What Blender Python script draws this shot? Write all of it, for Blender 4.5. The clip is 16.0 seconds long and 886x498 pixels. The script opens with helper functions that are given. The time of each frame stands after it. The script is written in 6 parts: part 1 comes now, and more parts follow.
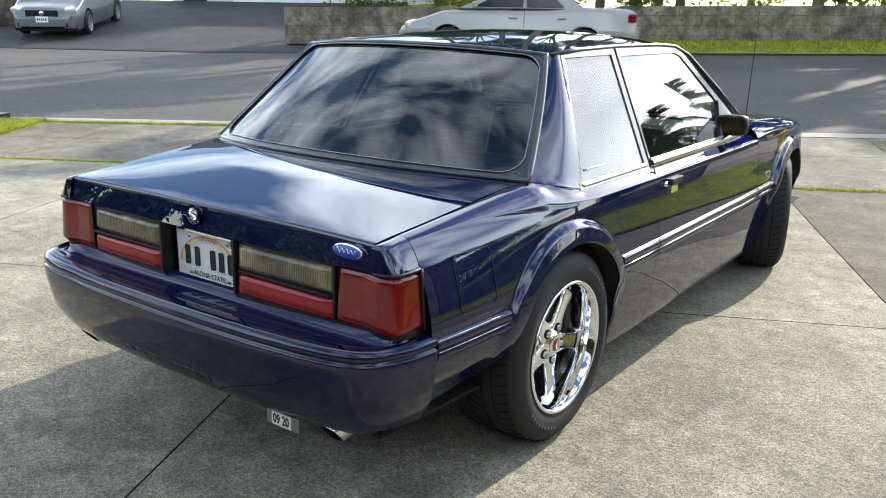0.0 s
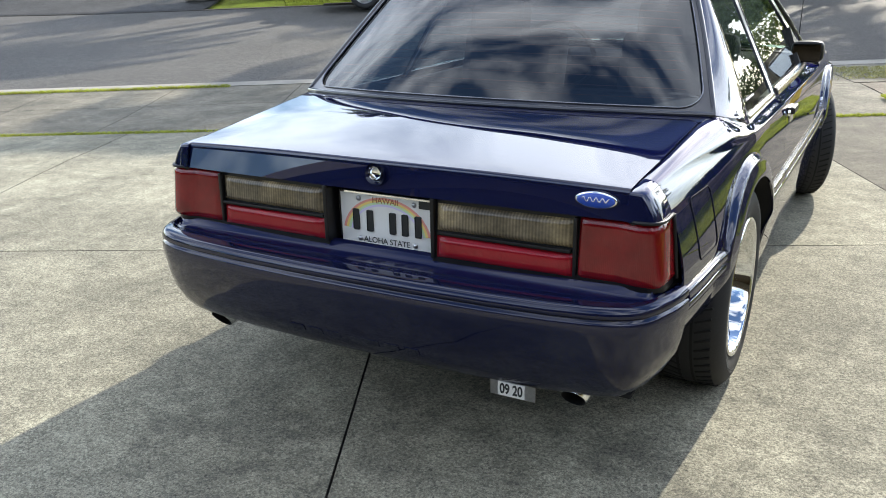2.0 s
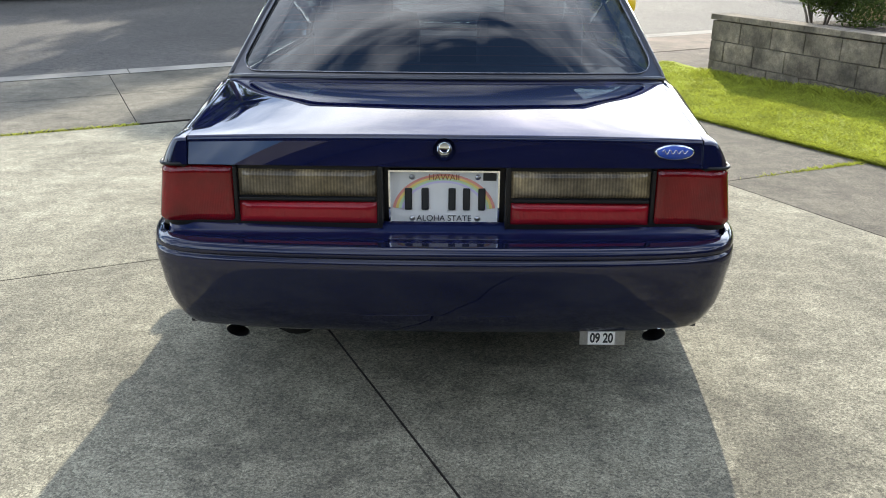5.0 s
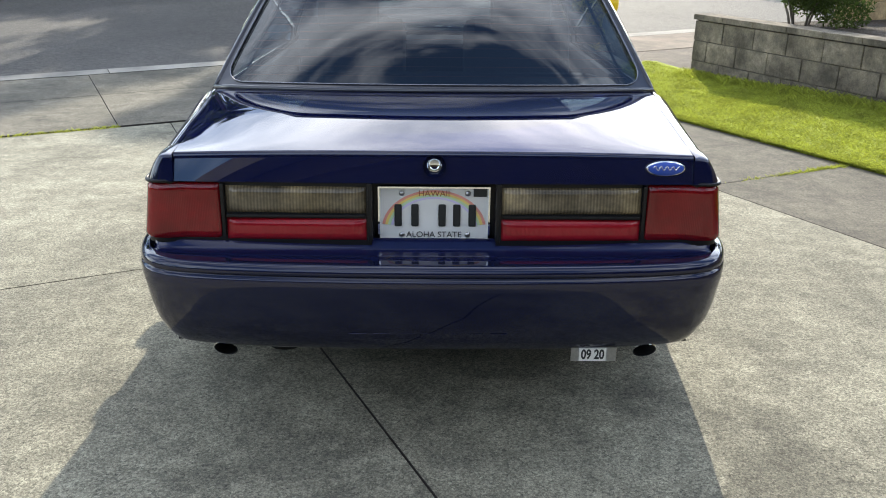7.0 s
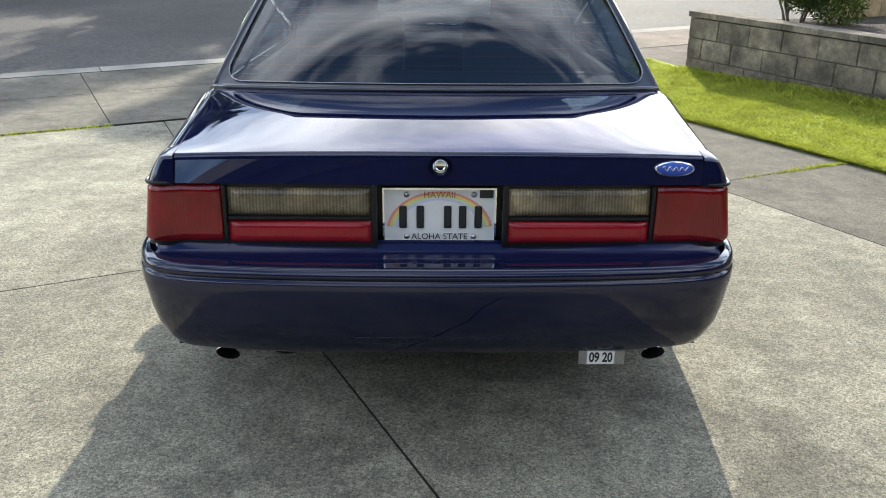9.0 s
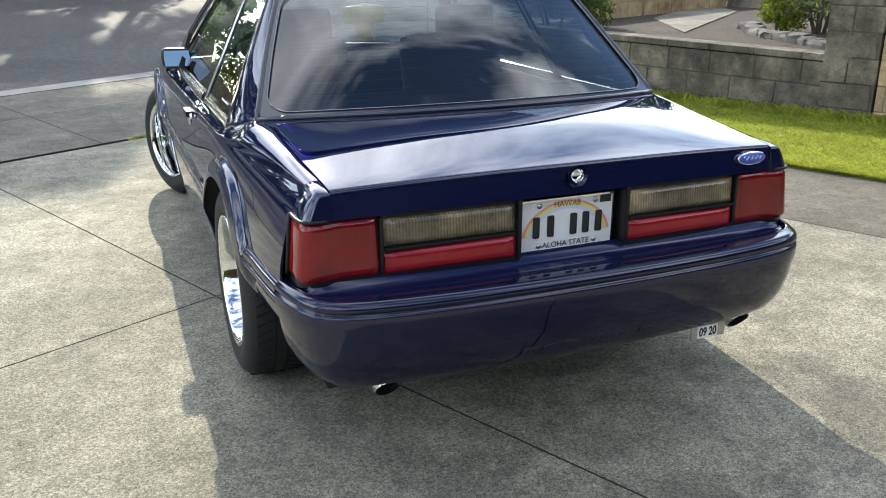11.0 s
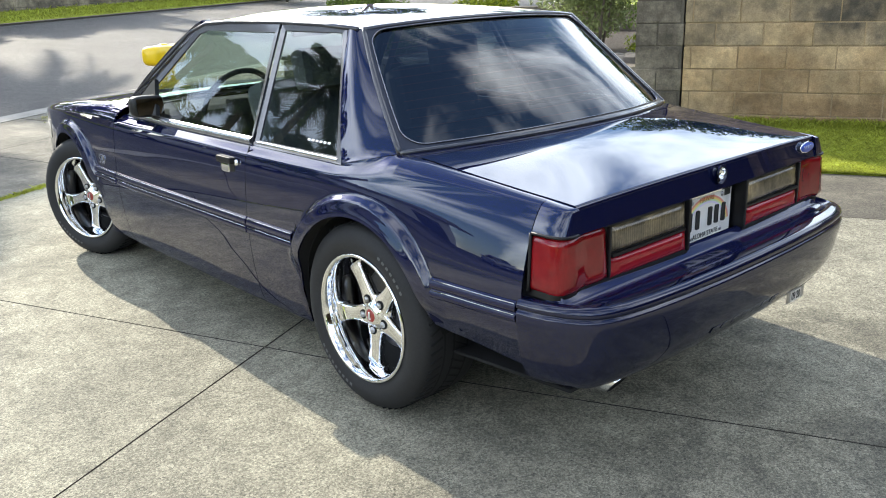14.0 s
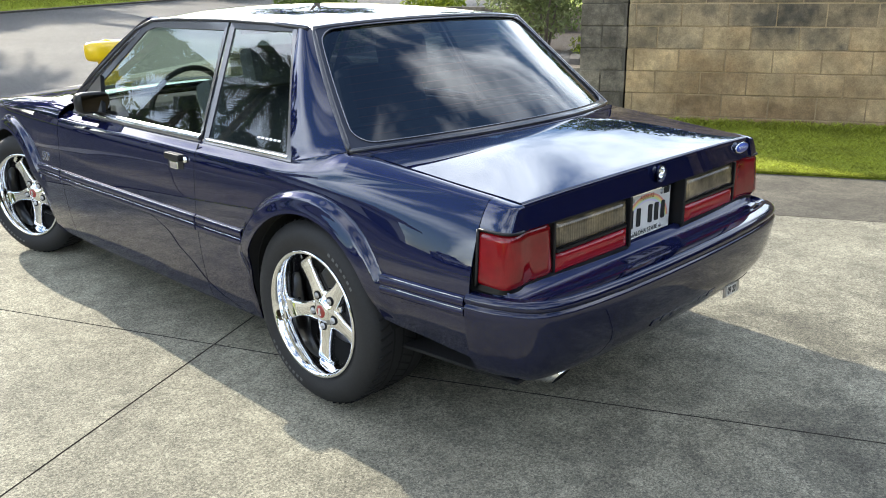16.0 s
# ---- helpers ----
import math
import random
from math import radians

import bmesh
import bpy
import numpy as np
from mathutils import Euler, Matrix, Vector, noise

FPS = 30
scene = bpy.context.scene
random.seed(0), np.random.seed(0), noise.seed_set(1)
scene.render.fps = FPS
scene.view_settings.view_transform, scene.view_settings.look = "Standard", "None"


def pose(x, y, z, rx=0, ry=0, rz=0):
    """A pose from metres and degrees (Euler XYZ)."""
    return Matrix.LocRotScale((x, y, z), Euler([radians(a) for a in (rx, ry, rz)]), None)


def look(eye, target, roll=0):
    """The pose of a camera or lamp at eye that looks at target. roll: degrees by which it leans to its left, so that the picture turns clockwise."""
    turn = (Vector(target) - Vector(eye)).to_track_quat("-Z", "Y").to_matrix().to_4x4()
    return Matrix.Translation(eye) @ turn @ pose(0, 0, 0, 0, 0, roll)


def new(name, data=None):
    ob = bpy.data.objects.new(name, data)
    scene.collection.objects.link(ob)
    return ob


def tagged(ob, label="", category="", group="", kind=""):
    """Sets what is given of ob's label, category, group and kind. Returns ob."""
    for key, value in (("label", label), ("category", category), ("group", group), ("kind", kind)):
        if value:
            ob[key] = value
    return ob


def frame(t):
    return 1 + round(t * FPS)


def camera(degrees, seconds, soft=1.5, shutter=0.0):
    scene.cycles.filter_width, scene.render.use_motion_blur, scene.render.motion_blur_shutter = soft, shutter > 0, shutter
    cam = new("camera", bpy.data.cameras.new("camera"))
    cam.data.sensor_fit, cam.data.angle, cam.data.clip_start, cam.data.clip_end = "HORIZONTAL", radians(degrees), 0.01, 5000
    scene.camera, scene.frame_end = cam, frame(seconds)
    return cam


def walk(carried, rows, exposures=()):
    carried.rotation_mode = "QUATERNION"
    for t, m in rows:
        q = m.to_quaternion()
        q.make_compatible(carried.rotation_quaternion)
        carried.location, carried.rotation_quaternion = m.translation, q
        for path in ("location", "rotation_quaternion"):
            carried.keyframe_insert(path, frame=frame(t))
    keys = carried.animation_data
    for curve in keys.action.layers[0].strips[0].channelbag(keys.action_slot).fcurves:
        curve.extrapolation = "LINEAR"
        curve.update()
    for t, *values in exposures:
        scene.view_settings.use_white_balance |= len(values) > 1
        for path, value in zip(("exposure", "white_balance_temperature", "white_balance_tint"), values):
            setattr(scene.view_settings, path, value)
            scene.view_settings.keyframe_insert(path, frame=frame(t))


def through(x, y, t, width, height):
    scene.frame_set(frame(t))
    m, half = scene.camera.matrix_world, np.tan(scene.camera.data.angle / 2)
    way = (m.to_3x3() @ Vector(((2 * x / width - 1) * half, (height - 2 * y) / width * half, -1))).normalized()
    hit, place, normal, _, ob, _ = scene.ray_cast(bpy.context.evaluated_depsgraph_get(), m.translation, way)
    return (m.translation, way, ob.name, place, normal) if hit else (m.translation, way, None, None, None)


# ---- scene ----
cam = camera(55.0, 16.0, soft=1.0)
PATH = [
    (0, (2.071, -1.36, 1.405), (0.928, 0.188, 0.86), 0.8),
    (0.5, (1.948, -1.462, 1.394), (0.807, 0.087, 0.847), 1.0),
    (1, (1.757, -1.633, 1.389), (0.628, -0.081, 0.827), 0.2),
    (1.5, (1.502, -1.664, 1.351), (0.432, -0.096, 0.723), 0.0),
    (2, (1.226, -1.679, 1.347), (0.316, -0.02, 0.698), -1.3),
    (2.5, (0.972, -1.825, 1.343), (0.398, -0.023, 0.691), -0.3),
    (3, (0.718, -1.87, 1.32), (0.275, -0.034, 0.661), -0.1),
    (3.5, (0.431, -1.827, 1.333), (0.033, 0.012, 0.655), -1.1),
    (4, (0.203, -1.91, 1.331), (-0.049, -0.048, 0.646), -1.0),
    (4.5, (0.04, -2.031, 1.299), (-0.017, -0.146, 0.632), 0.2),
    (7, (-0.004, -1.988, 1.354), (0.021, -0.107, 0.675), 0.6),
    (7.5, (0.001, -1.989, 1.354), (0.014, -0.108, 0.675), 0.5),
    (8, (-0.004, -1.99, 1.348), (0.014, -0.107, 0.673), 0.7),
    (8.5, (-0.01, -1.975, 1.353), (0.014, -0.094, 0.674), 0.8),
    (9, (-0.042, -1.949, 1.354), (0.003, -0.071, 0.669), 0.6),
    (9.2, (-0.107, -1.951, 1.34), (-0.015, -0.071, 0.665), 0.6),
    (11.3, (-1.353, -1.701, 1.381), (-0.538, 0.011, 0.746), 0.2),
    (11.5, (-1.432, -1.641, 1.376), (-0.565, 0.061, 0.783), 0.2),
    (12, (-1.606, -1.414, 1.388), (-0.692, 0.271, 0.818), -0.6),
    (12.5, (-1.826, -1.286, 1.385), (-0.769, 0.311, 0.81), -1.0),
    (13, (-2.044, -1.201, 1.396), (-0.937, 0.36, 0.816), -2.0),
    (13.5, (-2.197, -1.134, 1.388), (-1.037, 0.383, 0.792), -2.2),
    (14, (-2.43, -1.164, 1.406), (-1.146, 0.247, 0.806), -1.6),
    (14.5, (-2.487, -1.184, 1.41), (-1.149, 0.176, 0.809), -1.1),
    (15, (-2.482, -1.197, 1.41), (-1.107, 0.125, 0.81), -0.6),
    (15.5, (-2.473, -1.2, 1.411), (-1.073, 0.095, 0.809), -0.2),
    (16, (-2.471, -1.201, 1.414), (-1.1, 0.124, 0.81), -0.6),
]
walk(cam, [(t, look(eye, target, roll)) for t, eye, target, roll in PATH],
     exposures=[(0, .73), (4, .65), (9, .63), (11.5, .83), (13, .89), (16, .86)])

# ---- light ----
SUN_AZ, SUN_EL = 6.0, 27.0          # degrees from +y towards +x, and above the ground
world = bpy.data.worlds.new("sky_world")
scene.world = world
world.use_nodes = True
wn, wl = world.node_tree.nodes, world.node_tree.links
wn.clear()
w_out = wn.new("ShaderNodeOutputWorld")
w_bg = wn.new("ShaderNodeBackground")
w_sky = wn.new("ShaderNodeTexSky")
w_sky.sky_type, w_sky.sun_disc = "NISHITA", False
w_sky.sun_elevation, w_sky.sun_rotation = radians(SUN_EL), radians(SUN_AZ)
w_sky.dust_density, w_sky.ozone_density = 0.5, 2.6
# broken clouds all over the sky
w_co = wn.new("ShaderNodeTexCoord")
w_map = wn.new("ShaderNodeMapping")
w_map.inputs["Scale"].default_value = (0.75, 1.9, 1.7)
w_map.inputs["Rotation"].default_value = (0.0, 0.0, radians(38))
w_map.inputs["Location"].default_value = (5.3, 2.2, 1.4)
w_noise = wn.new("ShaderNodeTexNoise")
w_noise.inputs["Scale"].default_value, w_noise.inputs["Detail"].default_value = 2.1, 9.0
w_noise.inputs["Roughness"].default_value, w_noise.inputs["Distortion"].default_value = 0.55, 0.35
w_ramp = wn.new("ShaderNodeValToRGB")
w_ramp.color_ramp.elements[0].position, w_ramp.color_ramp.elements[1].position = 0.455, 0.69
w_mix = wn.new("ShaderNodeMix")
w_mix.data_type = "RGBA"
# clouds take up the sky's own glow, more so near the sun
w_cloud = wn.new("ShaderNodeMix")
w_cloud.data_type, w_cloud.blend_type = "RGBA", "ADD"
w_cloud.inputs[0].default_value = 1.0
w_cloud.inputs[7].default_value = (7.6, 7.6, 7.3, 1)
w_gain = wn.new("ShaderNodeMix")
w_gain.data_type, w_gain.blend_type = "RGBA", "MULTIPLY"
w_gain.inputs[0].default_value = 1.0
w_gain.inputs[7].default_value = (1.6, 1.56, 1.48, 1)
wl.new(w_sky.outputs["Color"], w_gain.inputs[6])
wl.new(w_gain.outputs[2], w_cloud.inputs[6])
wl.new(w_cloud.outputs[2], w_mix.inputs[7])
wl.new(w_co.outputs["Generated"], w_map.inputs["Vector"])
wl.new(w_map.outputs["Vector"], w_noise.inputs["Vector"])
# cloud banks close up towards the horizon
w_xyz, w_low, w_sum = wn.new("ShaderNodeSeparateXYZ"), wn.new("ShaderNodeMapRange"), wn.new("ShaderNodeMath")
w_low.inputs[1].default_value, w_low.inputs[2].default_value, w_low.inputs[3].default_value, w_low.inputs[4].default_value = 0.38, 0.72, 0.06, 0.0
w_sum.operation = "ADD"
wl.new(w_co.outputs["Generated"], w_xyz.inputs[0])
wl.new(w_xyz.outputs["Z"], w_low.inputs[0])
wl.new(w_noise.outputs["Fac"], w_sum.inputs[0])
wl.new(w_low.outputs[0], w_sum.inputs[1])
wl.new(w_sum.outputs[0], w_ramp.inputs["Fac"])
wl.new(w_ramp.outputs["Color"], w_mix.inputs[0])
w_clear = wn.new("ShaderNodeMix")
w_clear.data_type, w_clear.blend_type = "RGBA", "MULTIPLY"
w_clear.inputs[0].default_value = 1.0
w_clear.inputs[7].default_value = (0.56, 0.63, 0.71, 1)
wl.new(w_sky.outputs["Color"], w_clear.inputs[6])
wl.new(w_clear.outputs[2], w_mix.inputs[6])
wl.new(w_mix.outputs[2], w_bg.inputs["Color"])
w_bg.inputs["Strength"].default_value = 0.205
wl.new(w_bg.outputs["Background"], w_out.inputs["Surface"])
sun = new("sun", bpy.data.lights.new("sun", "SUN"))
sun.data.energy, sun.data.angle, sun.data.color = 4.4, radians(0.55), (1.0, 0.955, 0.84)
_sd = Vector((math.sin(radians(SUN_AZ)) * math.cos(radians(SUN_EL)), math.cos(radians(SUN_AZ)) * math.cos(radians(SUN_EL)), math.sin(radians(SUN_EL))))
sun.matrix_world = look(_sd * 30, (0, 0, 0))
scene.view_settings.use_white_balance = True
scene.view_settings.white_balance_temperature = 6800

# ---- materials ----
def mat(name, color, rough=0.5, metal=0.0, coat=0.0, coat_rough=0.03, spec=0.5, var=0.0, scale=6.0, fine=0.0, fine_scale=120.0,
        mid=0.0, mid_scale=25.0, blot=0.0, blot_scale=5.0, bump=0.0, bump_scale=60.0, bump_dist=0.004, rand=0.0, alpha=1.0, trans=0.0, ior=1.5, emit=0.0, second=None, second_amt=0.5, rough_var=0.0, island=0.0, coat_ior=1.5, world=False, edge=None):
    """A principled material with stains at a large scale, grain at a fine one, bump, and piece-to-piece variation."""
    m = bpy.data.materials.new(name)
    m.use_nodes = True
    n, l = m.node_tree.nodes, m.node_tree.links
    p = n["Principled BSDF"]
    p.inputs["Roughness"].default_value, p.inputs["Metallic"].default_value = rough, metal
    p.inputs["Coat Weight"].default_value, p.inputs["Coat Roughness"].default_value = coat, coat_rough
    p.inputs["Specular IOR Level"].default_value, p.inputs["IOR"].default_value = spec, ior
    p.inputs["Transmission Weight"].default_value, p.inputs["Alpha"].default_value = trans, alpha
    p.inputs["Coat IOR"].default_value = coat_ior
    if edge is not None:
        p.inputs["Specular Tint"].default_value = (*edge, 1)
    col = n.new("ShaderNodeRGB")
    col.outputs[0].default_value = (*color, 1)
    out = col.outputs[0]
    co = n.new("ShaderNodeNewGeometry").outputs["Position"] if world else n.new("ShaderNodeTexCoord").outputs["Object"]

    def tex(sc, detail=6.0, rgh=0.6):
        t = n.new("ShaderNodeTexNoise")
        t.inputs["Scale"].default_value, t.inputs["Detail"].default_value, t.inputs["Roughness"].default_value = sc, detail, rgh
        l.new(co, t.inputs["Vector"])
        return t.outputs["Fac"]

    def ranged(src, a, b, lo=0.3, hi=0.7):
        r = n.new("ShaderNodeMapRange")
        r.inputs[1].default_value, r.inputs[2].default_value, r.inputs[3].default_value, r.inputs[4].default_value = lo, hi, a, b
        l.new(src, r.inputs[0])
        return r.outputs[0]

    def times(c, f):
        x = n.new("ShaderNodeMix")
        x.data_type, x.blend_type = "RGBA", "MULTIPLY"
        x.inputs[0].default_value = 1.0
        l.new(c, x.inputs[6])
        l.new(f, x.inputs[7])
        return x.outputs[2]

    if second is not None:
        x = n.new("ShaderNodeMix")
        x.data_type = "RGBA"
        l.new(ranged(tex(scale * 0.7, 8, 0.65), 0.0, second_amt, 0.42, 0.62), x.inputs[0])
        l.new(out, x.inputs[6])
        x.inputs[7].default_value = (*second, 1)
        out = x.outputs[2]
    if var:
        out = times(out, ranged(tex(scale), 1 - var, 1 + var))
    if fine:
        out = times(out, ranged(tex(fine_scale, 5, 0.78), 1 - fine, 1 + fine, 0.34, 0.66))
    if mid:
        out = times(out, ranged(tex(mid_scale, 4, 0.7), 1 - mid, 1 + mid))
    if blot:
        out = times(out, ranged(tex(blot_scale, 7, 0.68), 1 - blot, 1 + blot * 0.5, 0.36, 0.60))
    if rand:
        out = times(out, ranged(n.new("ShaderNodeObjectInfo").outputs["Random"], 1 - rand, 1 + rand, 0, 1))
    if island:
        out = times(out, ranged(n.new("ShaderNodeNewGeometry").outputs["Random Per Island"], 1 - island, 1 + island, 0, 1))
    l.new(out, p.inputs["Base Color"])
    if rough_var:
        l.new(ranged(tex(scale * 1.7), max(0, rough - rough_var), min(1, rough + rough_var)), p.inputs["Roughness"])
    if bump:
        b = n.new("ShaderNodeBump")
        b.inputs["Strength"].default_value, b.inputs["Distance"].default_value = bump, bump_dist
        l.new(tex(bump_scale, 5, 0.65), b.inputs["Height"])
        l.new(b.outputs["Normal"], p.inputs["Normal"])
    if emit:
        p.inputs["Emission Color"].default_value, p.inputs["Emission Strength"].default_value = (*color, 1), emit
    return m


PAINT = mat("navy_paint", (0.0055, 0.0084, 0.038), 0.5, 0.45, 1.0, 0.010, spec=0.0, edge=(0.03, 0.05, 0.40), fine=0.35, fine_scale=900, var=0.06, scale=3.0, coat_ior=1.7)
SATIN = mat("bumper_top_navy", (0.010, 0.014, 0.060), 0.5, 0.45, 1.0, 0.10, spec=0.0, edge=(0.03, 0.05, 0.40), fine=0.2, fine_scale=700, coat_ior=1.5)
PAINT_DK = mat("bumper_navy", (0.0062, 0.0090, 0.036), 0.5, 0.45, 1.0, 0.03, spec=0.0, edge=(0.03, 0.05, 0.40), fine=0.2, fine_scale=700, coat_ior=1.55)
BRIGHT = mat("bright_trim", (0.62, 0.62, 0.63), 0.18, 1.0)
MOULD = mat("moulding_navy", (0.010, 0.011, 0.040), 0.5, 0.0, 1.0, 0.12, spec=0.0, coat_ior=1.5)
RUBBER = mat("black_rubber", (0.011, 0.011, 0.012), 0.72, fine=0.3, bump=0.1, bump_scale=300, bump_dist=0.001)
BLACK = mat("black_trim", (0.006, 0.006, 0.007), 0.42, coat=0.12, coat_rough=0.1, spec=0.3)
UNDER = mat("underbody_black", (0.006, 0.006, 0.006), 0.9, var=0.3)
MIRROR = mat("mirror_glass", (0.30, 0.31, 0.31), 0.02, 1.0)
TRIM_GREY = mat("dull_bright_trim", (0.25, 0.25, 0.27), 0.25, 1.0)
GASKET = mat("glossy_black_trim", (0.012, 0.013, 0.022), 0.35, coat=1.0, coat_rough=0.06)
CHROME = mat("chrome", (0.86, 0.87, 0.88), 0.05, 1.0)
STEEL = mat("brushed_steel", (0.45, 0.45, 0.46), 0.28, 1.0, fine=0.15)


def thin_glass(name, tint, base=0.1, gloss_rough=0.0):
    """A pane: what passes through is tinted, what is mirrored follows Fresnel."""
    m = bpy.data.materials.new(name)
    m.use_nodes = True
    n, l = m.node_tree.nodes, m.node_tree.links
    n.remove(n["Principled BSDF"])
    t, g, x, f = n.new("ShaderNodeBsdfTransparent"), n.new("ShaderNodeBsdfGlossy"), n.new("ShaderNodeMixShader"), n.new("ShaderNodeLayerWeight")
    f.inputs["Blend"].default_value = 0.5
    pw, ma = n.new("ShaderNodeMath"), n.new("ShaderNodeMath")
    pw.operation, ma.operation = "POWER", "MULTIPLY_ADD"
    pw.inputs[1].default_value = 4.0
    ma.inputs[1].default_value, ma.inputs[2].default_value = 1.0 - base, base
    l.new(f.outputs["Facing"], pw.inputs[0])
    l.new(pw.outputs[0], ma.inputs[0])
    t.inputs["Color"].default_value = (*tint, 1)
    g.inputs["Roughness"].default_value = gloss_rough
    l.new(ma.outputs[0], x.inputs[0])
    l.new(t.outputs[0], x.inputs[1])
    l.new(g.outputs[0], x.inputs[2])
    l.new(x.outputs[0], n["Material Output"].inputs["Surface"])
    return m


GLASS = thin_glass("clear_glass", (0.66, 0.77, 0.72), 0.085)
GLASS_TINT = thin_glass("tinted_glass", (0.17, 0.21, 0.26), 0.12)


def leafy(name, color, rough=0.55, through=0.45, island=0.35, var=0.0):
    """Leaves and blades: matt above, and letting light through."""
    m = mat(name, color, rough, island=island, spec=0.3, var=var, scale=5.0)
    n, l = m.node_tree.nodes, m.node_tree.links
    p = n["Principled BSDF"]
    src = p.inputs["Base Color"].links[0].from_socket
    t, x = n.new("ShaderNodeBsdfTranslucent"), n.new("ShaderNodeMixShader")
    x.inputs[0].default_value = through
    l.new(src, t.inputs["Color"])
    l.new(p.outputs[0], x.inputs[1])
    l.new(t.outputs[0], x.inputs[2])
    l.new(x.outputs[0], n["Material Output"].inputs["Surface"])
    return m


def ribbed(m, scale, dist=0.0012, direction="X", strength=0.5, streak=0.0):
    """Moulded flutes under the gloss of a lamp glass."""
    n, l = m.node_tree.nodes, m.node_tree.links
    w, b, c = n.new("ShaderNodeTexWave"), n.new("ShaderNodeBump"), n.new("ShaderNodeTexCoord")
    w.bands_direction = direction
    w.inputs["Scale"].default_value = scale
    b.inputs["Strength"].default_value, b.inputs["Distance"].default_value = strength, dist
    l.new(c.outputs["Object"], w.inputs["Vector"])
    l.new(w.outputs["Fac"], b.inputs["Height"])
    p = n["Principled BSDF"]
    l.new(b.outputs["Normal"], p.inputs["Normal"])
    if streak:
        # bright and dark bands in the colour stand for light each flute gathers
        r, x = n.new("ShaderNodeMapRange"), n.new("ShaderNodeMix")
        r.inputs[3].default_value, r.inputs[4].default_value = 1 - streak, 1 + streak
        x.data_type, x.blend_type = "RGBA", "MULTIPLY"
        x.inputs[0].default_value = 1.0
        l.new(w.outputs["Fac"], r.inputs[0])
        l.new(p.inputs["Base Color"].links[0].from_socket, x.inputs[6])
        l.new(r.outputs[0], x.inputs[7])
        l.new(x.outputs[2], p.inputs["Base Color"])
    return m


RED = ribbed(mat("red_lens", (0.19, 0.005, 0.008), 0.22, spec=0.0, coat=1.0, coat_rough=0.05, coat_ior=1.5, var=0.35, scale=7, second=(0.12, 0.004, 0.006), second_amt=0.7), 70, 0.0008)
RED_LOW = ribbed(mat("red_lens_flat", (0.27, 0.009, 0.016), 0.3, spec=0.0, coat=1.0, coat_rough=0.04, coat_ior=1.42, var=0.2), 90, 0.0006)
# warm blotches in the colour stand for bulb and reflector glow inside
CLEAR = ribbed(mat("smoky_lens", (0.115, 0.092, 0.058), 0.2, spec=0.0, coat=1.0, coat_rough=0.03, coat_ior=1.45, var=0.6, scale=9, fine=0.2, fine_scale=60, second=(0.25, 0.19, 0.10), second_amt=0.8), 36, 0.0015, streak=0.25)


